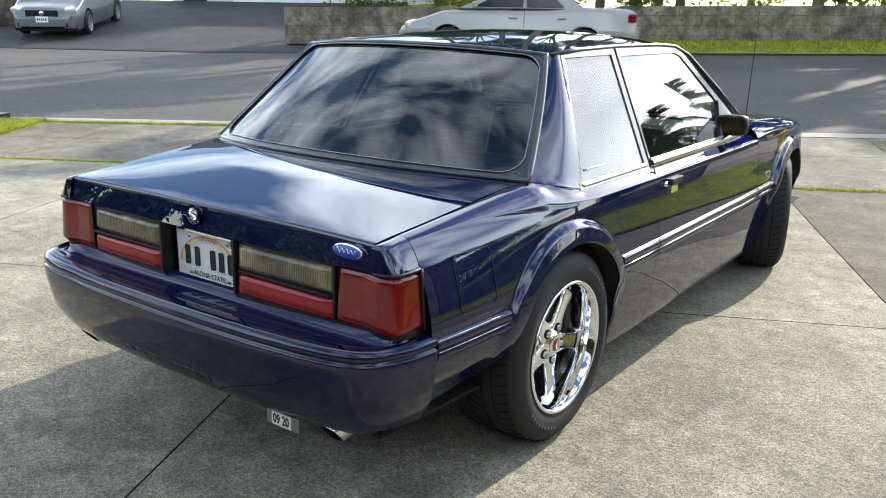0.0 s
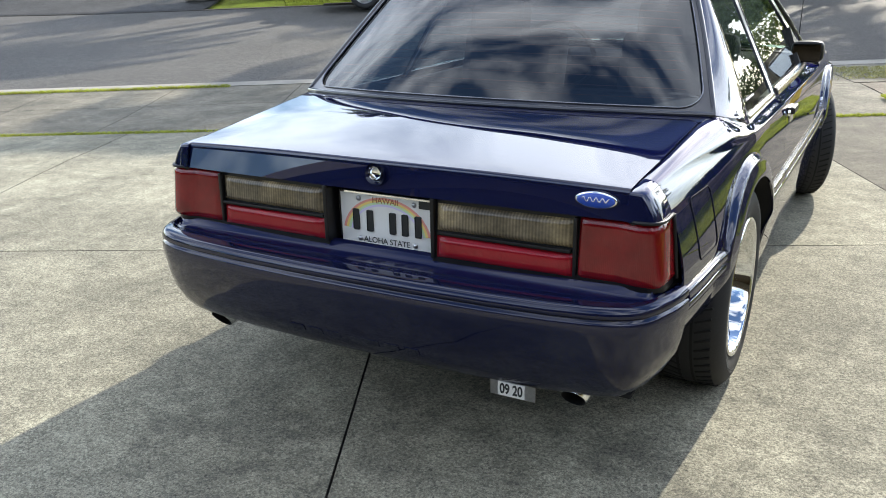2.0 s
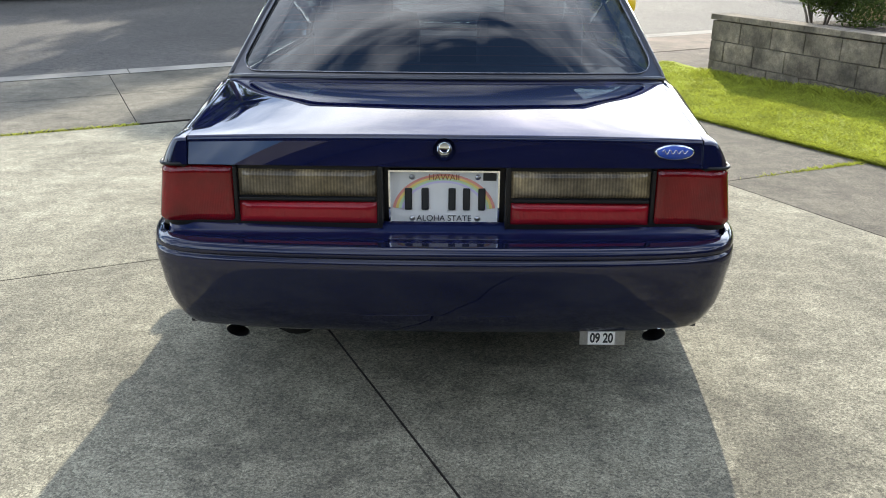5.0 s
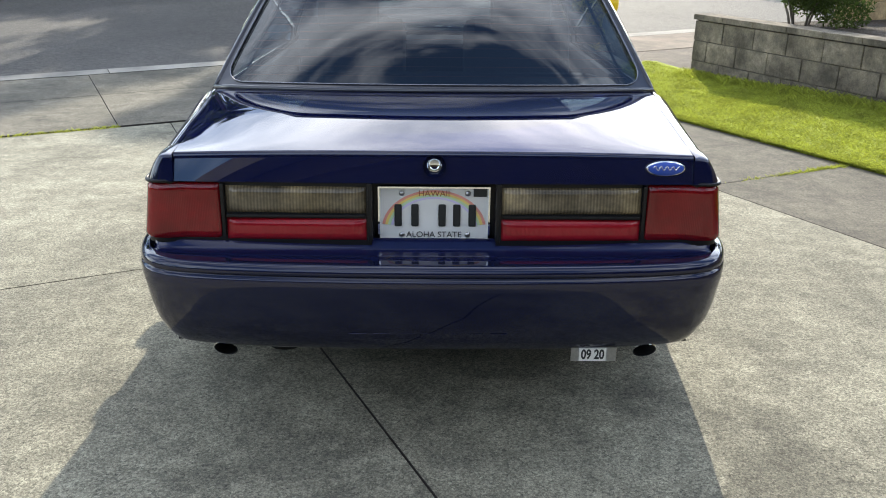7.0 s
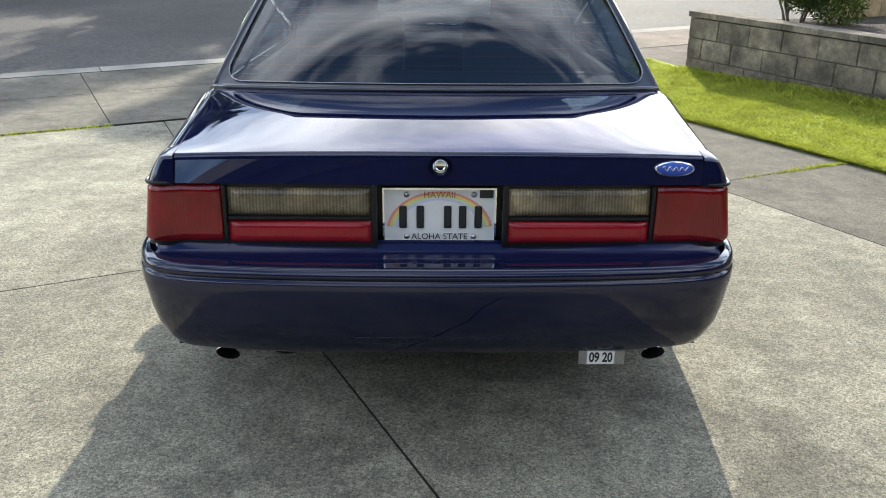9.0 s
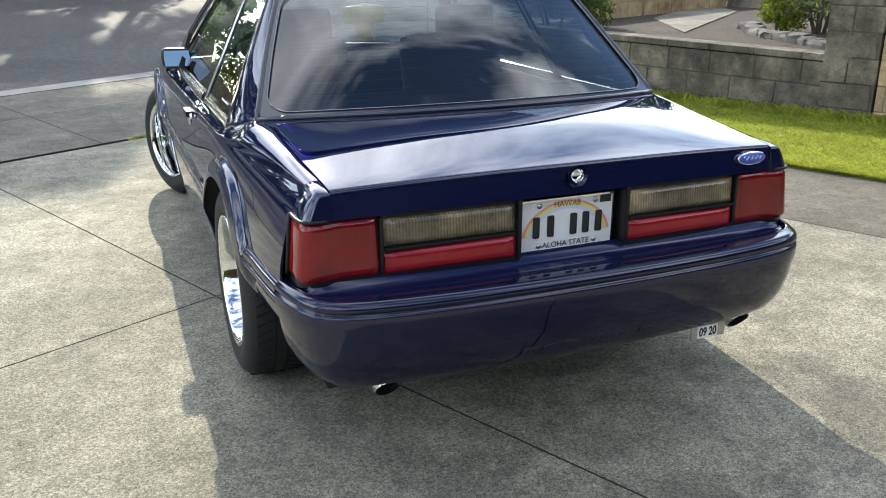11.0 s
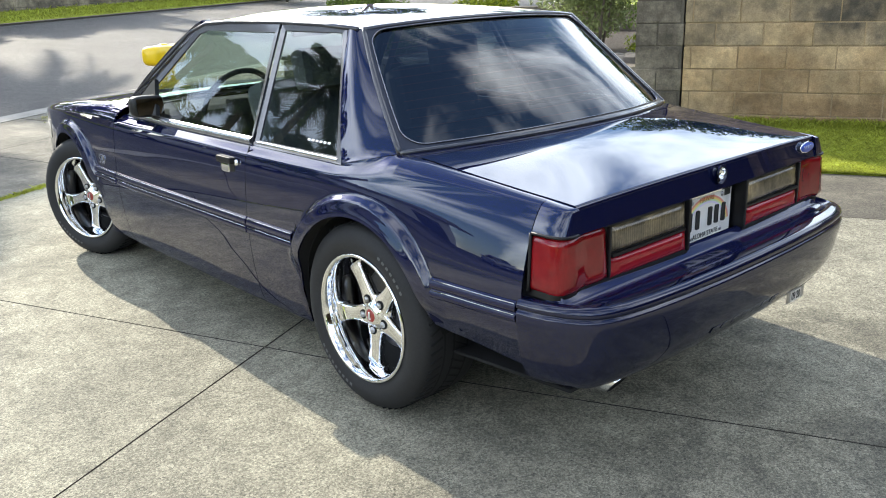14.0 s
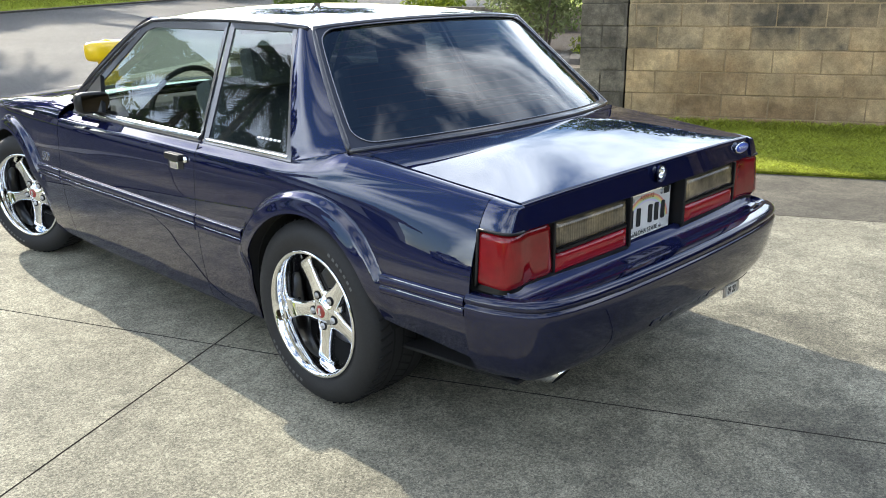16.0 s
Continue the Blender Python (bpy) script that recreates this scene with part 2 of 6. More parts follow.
def aggregate(name, color, dark, var=0.16, stain=0.55, grain=1.0, pits=0.5, spill=None):
    """Weathered concrete: stains, worn patches, sand grains and pits, with relief."""
    m = mat(name, color, 0.92, var=var, scale=0.8, mid=0.22, mid_scale=11, blot=0.30, blot_scale=2.3, second=dark, second_amt=stain, rand=0.05)
    n, l = m.node_tree.nodes, m.node_tree.links
    p = n["Principled BSDF"]
    src = p.inputs["Base Color"].links[0].from_socket
    co = n.new("ShaderNodeTexCoord").outputs["Object"]

    def factor(sock, a, b, lo, hi):
        r = n.new("ShaderNodeMapRange")
        for q, val in zip((1, 2, 3, 4), (lo, hi, a, b)):
            r.inputs[q].default_value = val
        l.new(sock, r.inputs[0])
        return r.outputs[0]

    def mul(c, f):
        x = n.new("ShaderNodeMix")
        x.data_type, x.blend_type = "RGBA", "MULTIPLY"
        x.inputs[0].default_value = 1.0
        l.new(c, x.inputs[6])
        l.new(f, x.inputs[7])
        return x.outputs[2]

    heights = []
    for sc, amt in ((150, 0.28), (320, 0.30)):
        v = n.new("ShaderNodeTexVoronoi")
        v.inputs["Scale"].default_value = sc
        l.new(co, v.inputs["Vector"])
        bw = n.new("ShaderNodeSeparateColor")
        l.new(v.outputs["Color"], bw.inputs[0])
        src = mul(src, factor(bw.outputs[0], 1 - amt * grain, 1 + amt * grain, 0, 1))
        heights.append(bw.outputs[0])
    t = n.new("ShaderNodeTexNoise")
    t.inputs["Scale"].default_value, t.inputs["Detail"].default_value, t.inputs["Roughness"].default_value = 75, 4, 0.7
    l.new(co, t.inputs["Vector"])
    src = mul(src, factor(t.outputs["Fac"], 1 - pits, 1.08, 0.33, 0.47))
    if spill is not None:
        # drips and dirt where cars stand: ragged dark patches round a spot
        d, q, w = n.new("ShaderNodeVectorMath"), n.new("ShaderNodeTexNoise"), n.new("ShaderNodeMath")
        d.operation, w.operation = "DISTANCE", "MULTIPLY"
        d.inputs[1].default_value = spill
        q.inputs["Scale"].default_value, q.inputs["Detail"].default_value, q.inputs["Roughness"].default_value, q.inputs["Distortion"].default_value = 1.7, 9, 0.7, 0.6
        l.new(co, d.inputs[0])
        l.new(co, q.inputs["Vector"])
        l.new(factor(d.outputs["Value"], 1.0, 0.0, 0.8, 2.1), w.inputs[0])
        l.new(factor(q.outputs["Fac"], 0.0, 1.0, 0.44, 0.60), w.inputs[1])
        src = mul(src, factor(w.outputs[0], 1.0, 0.52, 0.0, 1.0))
    l.new(src, p.inputs["Base Color"])
    b = n.new("ShaderNodeBump")
    b.inputs["Strength"].default_value, b.inputs["Distance"].default_value = 0.55, 0.004
    add_ = n.new("ShaderNodeMath")
    add_.operation = "ADD"
    l.new(t.outputs["Fac"], add_.inputs[0])
    l.new(heights[0], add_.inputs[1])
    l.new(add_.outputs[0], b.inputs["Height"])
    l.new(b.outputs["Normal"], p.inputs["Normal"])
    return m


CONCRETE = aggregate("driveway_concrete", (0.290, 0.272, 0.203), (0.165, 0.153, 0.112), stain=0.6, grain=1.25, spill=(0.5, -0.25, 0.0))
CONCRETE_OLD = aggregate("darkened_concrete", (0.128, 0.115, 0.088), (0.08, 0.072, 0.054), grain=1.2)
WALK = aggregate("sidewalk_concrete", (0.19, 0.172, 0.132), (0.11, 0.10, 0.075), var=0.22, stain=0.7)
WALK_BROWN = aggregate("earth_stained_concrete", (0.175, 0.145, 0.112), (0.105, 0.085, 0.065), var=0.2, stain=0.7)
CURB_RED = mat("earth_stained_kerb", (0.21, 0.155, 0.115), 0.9, var=0.3, scale=2.0, fine=0.3, bump=0.4, rand=0.15)
CURB = mat("curb_concrete", (0.30, 0.28, 0.24), 0.9, var=0.25, scale=2.5, fine=0.25, bump=0.4, rand=0.08)
ASPHALT = mat("street_asphalt", (0.080, 0.074, 0.066), 0.82, var=0.25, scale=0.5, fine=0.9, fine_scale=70, mid=0.42, mid_scale=18, bump=0.8, bump_scale=70, bump_dist=0.01)
ASPHALT_DK = mat("old_asphalt_drive", (0.036, 0.035, 0.035), 0.85, var=0.4, scale=0.8, fine=0.8, fine_scale=50, mid=0.4, mid_scale=6, bump=0.7)
DIRT = mat("joint_dirt", (0.035, 0.03, 0.024), 0.95, fine=0.4)
EARTH = mat("dry_earth", (0.25, 0.195, 0.15), 0.95, var=0.3, scale=3, fine=0.4, bump=0.7, second=(0.15, 0.125, 0.095), second_amt=0.7)
TURF = mat("turf", (0.30, 0.345, 0.03), 0.95, var=0.3, scale=3, fine=0.5, fine_scale=60, bump=0.8, bump_scale=60, bump_dist=0.02)
BLADE = leafy("grass_blades", (0.34, 0.375, 0.055), through=0.5, var=0.3)
BLADE_DRY = leafy("dry_grass_blades", (0.38, 0.36, 0.14), through=0.3)
BLOCK_GREY = mat("grey_block", (0.205, 0.170, 0.125), 0.95, var=0.5, scale=3.2, fine=0.22, fine_scale=70, mid=0.3, mid_scale=14, bump=0.8, bump_scale=60, bump_dist=0.008, rand=0.16,
                 second=(0.060, 0.052, 0.040), second_amt=0.8, world=True)
BLOCK_TAN = mat("tan_block", (0.42, 0.30, 0.165), 0.95, var=0.45, scale=2.4, fine=0.2, fine_scale=90, mid=0.25, mid_scale=12, bump=0.8, bump_scale=60, bump_dist=0.008, rand=0.09,
                second=(0.29, 0.175, 0.082), second_amt=0.75, world=True)
BLOCK_STAINED = mat("stained_tan_block", (0.36, 0.265, 0.155), 0.95, var=0.3, scale=2.4, fine=0.2, fine_scale=90, mid=0.3, mid_scale=10, bump=0.8, bump_scale=60, bump_dist=0.008, rand=0.2,
                    second=(0.060, 0.054, 0.043), second_amt=0.9, world=True)
MORTAR_GREY = mat("grey_mortar", (0.10, 0.085, 0.065), 0.95, var=0.4, scale=3, fine=0.3, world=True)
MORTAR = mat("mortar", (0.33, 0.235, 0.135), 0.95, var=0.35, scale=2, fine=0.3, world=True)
YELLOW = mat("yellow_paint", (0.80, 0.52, 0.005), 0.35, coat=0.3, var=0.06, fine=0.05)
WHITE = mat("white_paint", (0.75, 0.75, 0.73), 0.5)
PLATE_WHITE = mat("plate_white", (0.80, 0.79, 0.75), 0.35, coat=0.3, var=0.05)
INK = mat("black_ink", (0.02, 0.022, 0.022), 0.5)
ORANGE = mat("orange_ink", (0.35, 0.10, 0.05), 0.5)
BADGE_BLUE = mat("badge_blue", (0.015, 0.07, 0.42), 0.4, coat=0.4)
LEAF = leafy("shrub_leaves", (0.07, 0.11, 0.02))
LEAF_GLOSS = leafy("glossy_leaves", (0.22, 0.26, 0.11), rough=0.24)
LEAF_LIGHT = leafy("hedge_leaves", (0.16, 0.20, 0.02))
PALM_LEAF = leafy("palm_leaflets", (0.06, 0.085, 0.02), through=0.3)
BARK = mat("bark", (0.16, 0.13, 0.10), 0.9, var=0.3, fine=0.3, bump=0.8, bump_scale=25, bump_dist=0.01)
STONE = mat("edging_stone", (0.11, 0.10, 0.09), 0.9, var=0.3, fine=0.3, bump=0.7, bump_scale=40, rand=0.25)
SILVER = mat("silver_paint", (0.115, 0.125, 0.14), 0.4, 0.2, 1.0, 0.03)
SILVER_WARM = mat("pale_silver_paint", (0.29, 0.275, 0.25), 0.4, 0.2, 1.0, 0.03)
LAMP_GLASS = mat("headlamp_glass", (0.55, 0.52, 0.45), 0.15, 0.3, 1.0, 0.02)
HOUSE_WALL = mat("house_stucco", (0.55, 0.53, 0.49), 0.9, var=0.1, fine=0.1)
GARAGE = mat("garage_white", (0.70, 0.71, 0.72), 0.5, var=0.05)
ROOF_TILE = mat("roof_shingle", (0.12, 0.11, 0.10), 0.9, var=0.3, fine=0.3)
BURNT = mat("burnt_steel", (0.10, 0.10, 0.105), 0.3, 1.0, fine=0.2)
SOIL = mat("planter_soil", (0.048, 0.034, 0.022), 0.95, var=0.3, scale=4, fine=0.5, fine_scale=40, bump=1.0, bump_scale=30, bump_dist=0.03)

# ---- mesh helpers ----
def add(name, verts, faces, material, parent=None, label="", smooth=True, thick=0.0, bevel=0.0, offset=-1.0):
    me = bpy.data.meshes.new(name)
    me.from_pydata([tuple(float(c) for c in v) for v in verts], [], faces)
    me.materials.append(material)
    if smooth:
        me.polygons.foreach_set("use_smooth", [True] * len(me.polygons))
    me.update()
    if thick:
        # crisp rims: an open border stays a sharp edge once it has thickness
        used = {}
        for f in faces:
            for k in range(len(f)):
                e = tuple(sorted((f[k], f[(k + 1) % len(f)])))
                used[e] = used.get(e, 0) + 1
        for e in me.edges:
            if used.get(tuple(sorted(e.vertices)), 0) < 2:
                e.use_edge_sharp = True
    ob = new(name, me)
    if parent is not None:
        ob.parent = parent
    if thick:
        s = ob.modifiers.new("thickness", "SOLIDIFY")
        s.thickness, s.offset = thick, offset
    if bevel:
        b = ob.modifiers.new("edge", "BEVEL")
        b.width, b.segments, b.limit_method, b.angle_limit = bevel, 2, "ANGLE", radians(40)
    if label:
        ob["label"] = label
    return ob


def part(name, bm, material, parent=None, label="", smooth=False):
    me = bpy.data.meshes.new(name)
    bm.to_mesh(me)
    bm.free()
    me.materials.append(material)
    if smooth:
        me.polygons.foreach_set("use_smooth", [True] * len(me.polygons))
    ob = new(name, me)
    if parent is not None:
        ob.parent = parent
    if label:
        ob["label"] = label
    return ob


def sheet(name, rows, material, parent=None, label="", thick=0.0, flip=False, loop=False, smooth=True):
    """A surface through a grid of points (rows of equal length)."""
    rows = [list(r) for r in rows]
    n = len(rows[0])
    verts = [p for r in rows for p in r]
    faces = []
    for i in range(len(rows) - 1):
        for j in range(n if loop else n - 1):
            k = (j + 1) % n
            f = (i * n + j, i * n + k, (i + 1) * n + k, (i + 1) * n + j)
            faces.append(f[::-1] if flip else f)
    return add(name, verts, faces, material, parent, label, smooth, thick)


def solid_rings(name, rings, material, parent=None, label="", smooth=True, bevel=0.0):
    """A closed solid through rings of points, capped at both ends."""
    n = len(rings[0])
    verts = [p for r in rings for p in r]
    faces = [(i * n + j, i * n + (j + 1) % n, (i + 1) * n + (j + 1) % n, (i + 1) * n + j) for i in range(len(rings) - 1) for j in range(n)]
    faces += [tuple(range(n))[::-1], tuple((len(rings) - 1) * n + j for j in range(n))]
    return add(name, verts, faces, material, parent, label, smooth, bevel=bevel)


def bm_box(bm, size, at, rot=None, bevel=0.0):
    m = Matrix.Translation(at) @ (rot.to_4x4() if rot is not None else Matrix.Identity(4)) @ Matrix.Diagonal((*size, 1))
    g = bmesh.ops.create_cube(bm, size=1.0, matrix=m)
    if bevel:
        es = list({e for v in g["verts"] for e in v.link_edges})
        bmesh.ops.bevel(bm, geom=es, offset=bevel, segments=2, affect="EDGES", profile=0.6)
    return bm


def box(name, size, at, material, parent=None, label="", rot=None, bevel=0.004):
    return part(name, bm_box(bmesh.new(), size, at, rot, bevel), material, parent, label)


def turned(name, prof, material, parent=None, label="", n=40, at=(0, 0, 0), rot=None, closed=False):
    """A solid of revolution round local x; prof: (radius, x)."""
    rings = [[(x, r * math.cos(2 * math.pi * k / n), r * math.sin(2 * math.pi * k / n)) for k in range(n)] for r, x in prof]
    if closed:
        rings.append(rings[0])
    m = Matrix.Translation(at) @ (rot if rot is not None else Matrix.Identity(4))
    rings = [[m @ Vector(p) for p in r] for r in rings]
    return sheet(name, rings, material, parent, label, loop=True)


def rod(name, pts, radius, material, parent=None, label="", n=8, taper=1.0):
    """A round bar through points."""
    pts = [Vector(p) for p in pts]
    rings = []
    for i, p in enumerate(pts):
        d = (pts[min(i + 1, len(pts) - 1)] - pts[max(i - 1, 0)]).normalized()
        a = d.orthogonal().normalized() if i == 0 else (a - d * a.dot(d)).normalized()
        b = d.cross(a)
        r = radius * (1 + (taper - 1) * i / max(1, len(pts) - 1))
        rings.append([p + (a * math.cos(2 * math.pi * k / n) + b * math.sin(2 * math.pi * k / n)) * r for k in range(n)])
    return solid_rings(name, rings, material, parent, label)


def curve(xs, ys, x):
    """Smooth interpolation through a table."""
    xs, ys = np.asarray(xs, float), np.asarray(ys, float)
    x = min(max(x, xs[0]), xs[-1])
    d = np.diff(ys) / np.diff(xs)
    m = np.concatenate([[d[0]], [0.0 if a * b <= 0 else 2 * a * b / (a + b) for a, b in zip(d[:-1], d[1:])], [d[-1]]])
    i = min(int(np.searchsorted(xs, x, side="right")) - 1, len(xs) - 2)
    h = xs[i + 1] - xs[i]
    t = (x - xs[i]) / h
    return float(ys[i] * (1 + 2 * t) * (1 - t) ** 2 + h * m[i] * t * (1 - t) ** 2 + ys[i + 1] * t * t * (3 - 2 * t) + h * m[i + 1] * t * t * (t - 1))


def step(a, b, x):
    t = min(1.0, max(0.0, (x - a) / (b - a)))
    return t * t * (3 - 2 * t)


def ring_frame(name, outer, inner, material, parent=None, label="", thick=0.006, subdiv=8):
    """A flat frame between two loops of corner points of equal number."""
    def fill(loop):
        out = []
        for i, p in enumerate(loop):
            q = loop[(i + 1) % len(loop)]
            out += [Vector(p).lerp(Vector(q), k / subdiv) for k in range(subdiv)]
        return out
    a, b = fill(outer), fill(inner)
    n = len(a)
    faces = [(i, (i + 1) % n, n + (i + 1) % n, n + i) for i in range(n)]
    return add(name, a + b, faces, material, parent, label, False, thick, offset=0.0)


def letters(name, body, size, m, material, parent=None, depth=0.001, label="", bold=0.0):
    cu = bpy.data.curves.new(name, "FONT")
    cu.body, cu.size, cu.extrude, cu.align_x, cu.align_y = body, size, depth, "CENTER", "CENTER"
    cu.offset = bold
    tmp = bpy.data.objects.new(name, cu)
    scene.collection.objects.link(tmp)
    bpy.context.view_layer.update()
    me = bpy.data.meshes.new_from_object(tmp.evaluated_get(bpy.context.evaluated_depsgraph_get()))
    bpy.data.objects.remove(tmp)
    me.materials.clear()
    me.materials.append(material)
    me.transform(m)
    ob = new(name, me)
    ob.parent = parent
    if label:
        ob["label"] = label
    return ob

# ---- the ground: the driveway is the level z = 0; the street beyond rises away ----
GA = radians(26.0)
GC, GS = math.cos(GA), math.sin(GA)


def P(u, v, z=0.0):
    """World point from driveway axes: u along the street, v towards it."""
    return (u * GC - v * GS, u * GS + v * GC, z)


def street_z(u, v):
    return 0.09 + 0.04 * (min(v, 40) - 7.45) + 0.018 * max(-8.0, min(u, 30.0))


def gz(u, v):
    w = min(1.0, max(0.0, (v - 3.9) / 2.1))
    return street_z(u, v) * w


ROTG = Matrix.Rotation(GA, 3, "Z")
UP = Vector((-0.018, -0.04, 1.0))


def lot_z(u, v):
    """Height of everything, the far lots included."""
    if v <= 17.0:
        return gz(u, v)
    base = street_z(u, 17.0)
    rise = 0.105 if u < 0 else 0.05
    return base + 0.10 * step(17.0, 19.5, v) * step(-6.2, -4.5, u) + rise * (min(v, 28) - 17.0)


us = [-400, -200, -120, -80, -50, -30, -22] + [-18 + 1.5 * i for i in range(30)] + [32, 45, 70, 110, 200, 400]
vs = [-400, -150, -60, -25, -12, -6, -2, 2, 3.9, 5.5, 7.4, 10, 13, 16.5, 17.2, 18.5, 20, 22, 25, 28, 34, 50, 90, 180, 400]
tagged(sheet("ground", [[P(u, v, lot_z(u, v) - 0.07) for u in us] for v in vs], TURF, flip=True),
       "open ground with turf round the driveway and street", "ground", kind="structure")


def slab_mesh(name, u0, u1, v0, v1, lift=0.0, gap=0.0022, deep=0.1, nu=2, nv=2, zf=gz):
    u0, u1, v0, v1 = u0 + gap, u1 - gap, v0 + gap, v1 - gap
    uu = [u0, u0 + 0.0016] + [u0 + (u1 - u0) * i / nu for i in range(1, nu)] + [u1 - 0.0016, u1]
    vv = [v0, v0 + 0.0016] + [v0 + (v1 - v0) * i / nv for i in range(1, nv)] + [v1 - 0.0016, v1]
    rows = [[P(u + skew(u, v), v, zf(u, v) + lift - (0.004 if u in (u0, u1) or v in (v0, v1) else 0)) for u in uu] for v in vv]
    n, m = len(uu), len(vv)
    verts = [p for r in rows for p in r]
    faces = [(i * n + j, i * n + j + 1, (i + 1) * n + j + 1, (i + 1) * n + j) for i in range(m - 1) for j in range(n - 1)]
    rim = [j for j in range(n)] + [i * n + n - 1 for i in range(1, m)] + [(m - 1) * n + j for j in range(n - 2, -1, -1)] + [i * n for i in range(m - 2, 0, -1)]
    k = len(verts)
    verts += [(verts[i][0], verts[i][1], verts[i][2] - deep) for i in rim]
    faces += [(rim[i], k + i, k + (i + 1) % len(rim), rim[(i + 1) % len(rim)]) for i in range(len(rim))]
    return verts, faces


def skew(u, v):
    """The long joint under the car runs a little askew."""
    base = -0.095 + 0.02 * min(v, 0.0) + 0.0545 * max(0.0, v - 0.9)
    return base * max(0.0, 1 - abs(u - 0.05) / 1.2) if v < 5.1 else 0.0


def slab(name, parent, material, *a, **k):
    v, f = slab_mesh(name, *a, **k)
    ob = add(name, v, f, material, parent, smooth=False)
    # dirt in the joint faces
    ob.data.materials.append(DIRT)
    for q in ob.data.polygons:
        q.material_index = 1 if abs(q.normal.z) < 0.5 else 0
    return ob


DU = [-8.1, -5.4, -2.66, 0.05, 2.73, 3.95]
DV = [-7.6, -3.0, 1.89, 5.08]
driveway = tagged(new("driveway"), "weathered grey concrete driveway in jointed slabs", "driveway", kind="structure")
for a, b in zip(DU[:-1], DU[1:]):
    for c, d in zip(DV[:-1], DV[1:]):
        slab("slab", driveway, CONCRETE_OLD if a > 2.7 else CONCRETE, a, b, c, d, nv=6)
sidewalk = tagged(new("sidewalk"), "pale weathered concrete sidewalk and driveway apron", "sidewalk", kind="structure")
SU = [-10.0 + 1.4 * i for i in range(24)]
for a, b in zip(SU[:-1], SU[1:]):
    slab("slab", sidewalk, WALK if b < 4.05 else WALK_BROWN, a, b, 5.13 if b < 4.05 or a > 5.3 else 5.72, 6.36)
    if -5.4 < a + 0.7 < 3.9:
        slab("apron_slab", sidewalk, WALK, a, b, 6.36, 7.36)
tagged(sheet("joint_bed", [[P(u, v, gz(u, v) - 0.022) for u in (-10, -5, 0, 3.9)] for v in (-7.6, -3, 0, 3.9, 5.1, 7.36)], DIRT, flip=True),
       "dark dirt in the joints between the slabs", "joint", kind="structure")

# street, gutters, kerbs
SUU = [-90, -50, -30, -20] + [-14 + 2 * i for i in range(23)] + [40, 60, 120]
tagged(sheet("road", [[P(u, v, street_z(u, v) - 0.004) for u in SUU] for v in (7.6, 9.5, 12, 14.5, 17.0)], ASPHALT, flip=True),
       "grey asphalt street with a coarse worn surface", "street", kind="structure")
gutter = tagged(new("kerb"), "weathered concrete kerb and gutter along the street", "kerb", kind="structure")
far_kerb = tagged(new("kerb"), "concrete kerb on the far side of the street", "kerb", kind="structure")
for i in range(20):
    u = -24 + 3 * i
    slab("kerb_stone", gutter, CURB, u, u + 3, 7.36, 7.62, lift=0.004, zf=lambda a, b: street_z(a, b))
    if u + 1.5 < -5.6:
        slab("kerb_top", gutter, CURB, u, u + 3, 7.22, 7.37, lift=0.10, deep=0.2, zf=lambda a, b: street_z(a, b))
    slab("kerb_stone", far_kerb, CURB_RED, u, u + 3, 16.85, 17.15, lift=0.004 if -19 < u < -5 else 0.035, deep=0.2, zf=lambda a, b: street_z(a, 17.0))


def blades(name, count, place, material, label, hmin=0.02, hmax=0.05, w=0.006, lean=0.6, seed=1):
    """Grass as many single bent blades; place(rng) gives u, v and the height below them."""
    rng = random.Random(seed)
    verts, faces = [], []
    for _ in range(count):
        u, v, z = place(rng)
        x, y, _z = P(u, v)
        a, h = rng.uniform(0, 6.283), rng.uniform(hmin, hmax)
        dx, dy = math.cos(a) * w, math.sin(a) * w
        lx, ly = rng.gauss(0, lean) * h, rng.gauss(0, lean) * h
        k = len(verts)
        verts += [(x - dx, y - dy, z), (x + dx, y + dy, z), (x + lx * 0.4 + dx * 0.7, y + ly * 0.4 + dy * 0.7, z + h * 0.6), (x + lx, y + ly, z + h)]
        faces += [(k, k + 1, k + 2), (k, k + 2, k + 3)]
    ob = add(name, verts, faces, material, smooth=False)
    return tagged(ob, label, "grass", kind="stuff")


def lawn_z(u, v):
    return gz(u, v) + 0.020 + 0.10 * step(3.95, 5.4, u) * (1 - 0.8 * step(3.2, 5.5, v))


LV = [-8, -6, -4, -2, -1, 0, 1, 2, 3, 3.9, 4.5, 5.05, 5.70]
tagged(sheet("lawn", [[P(u, v, lawn_z(u, v)) for u in (3.955, 4.0, 4.3, 4.6, 4.9, 5.2, 5.5)] for v in LV], TURF, thick=0.03),
       "bright mown lawn strip beside the block wall", "lawn", kind="structure")


def on_lawn(r):
    while True:
        u, v = 3.925 + abs(r.gauss(0, 0.045)) if r.random() < 0.16 else r.uniform(3.95, 5.42), r.uniform(-4.0, 5.70)
        return u, v, lawn_z(u, v) - 0.004


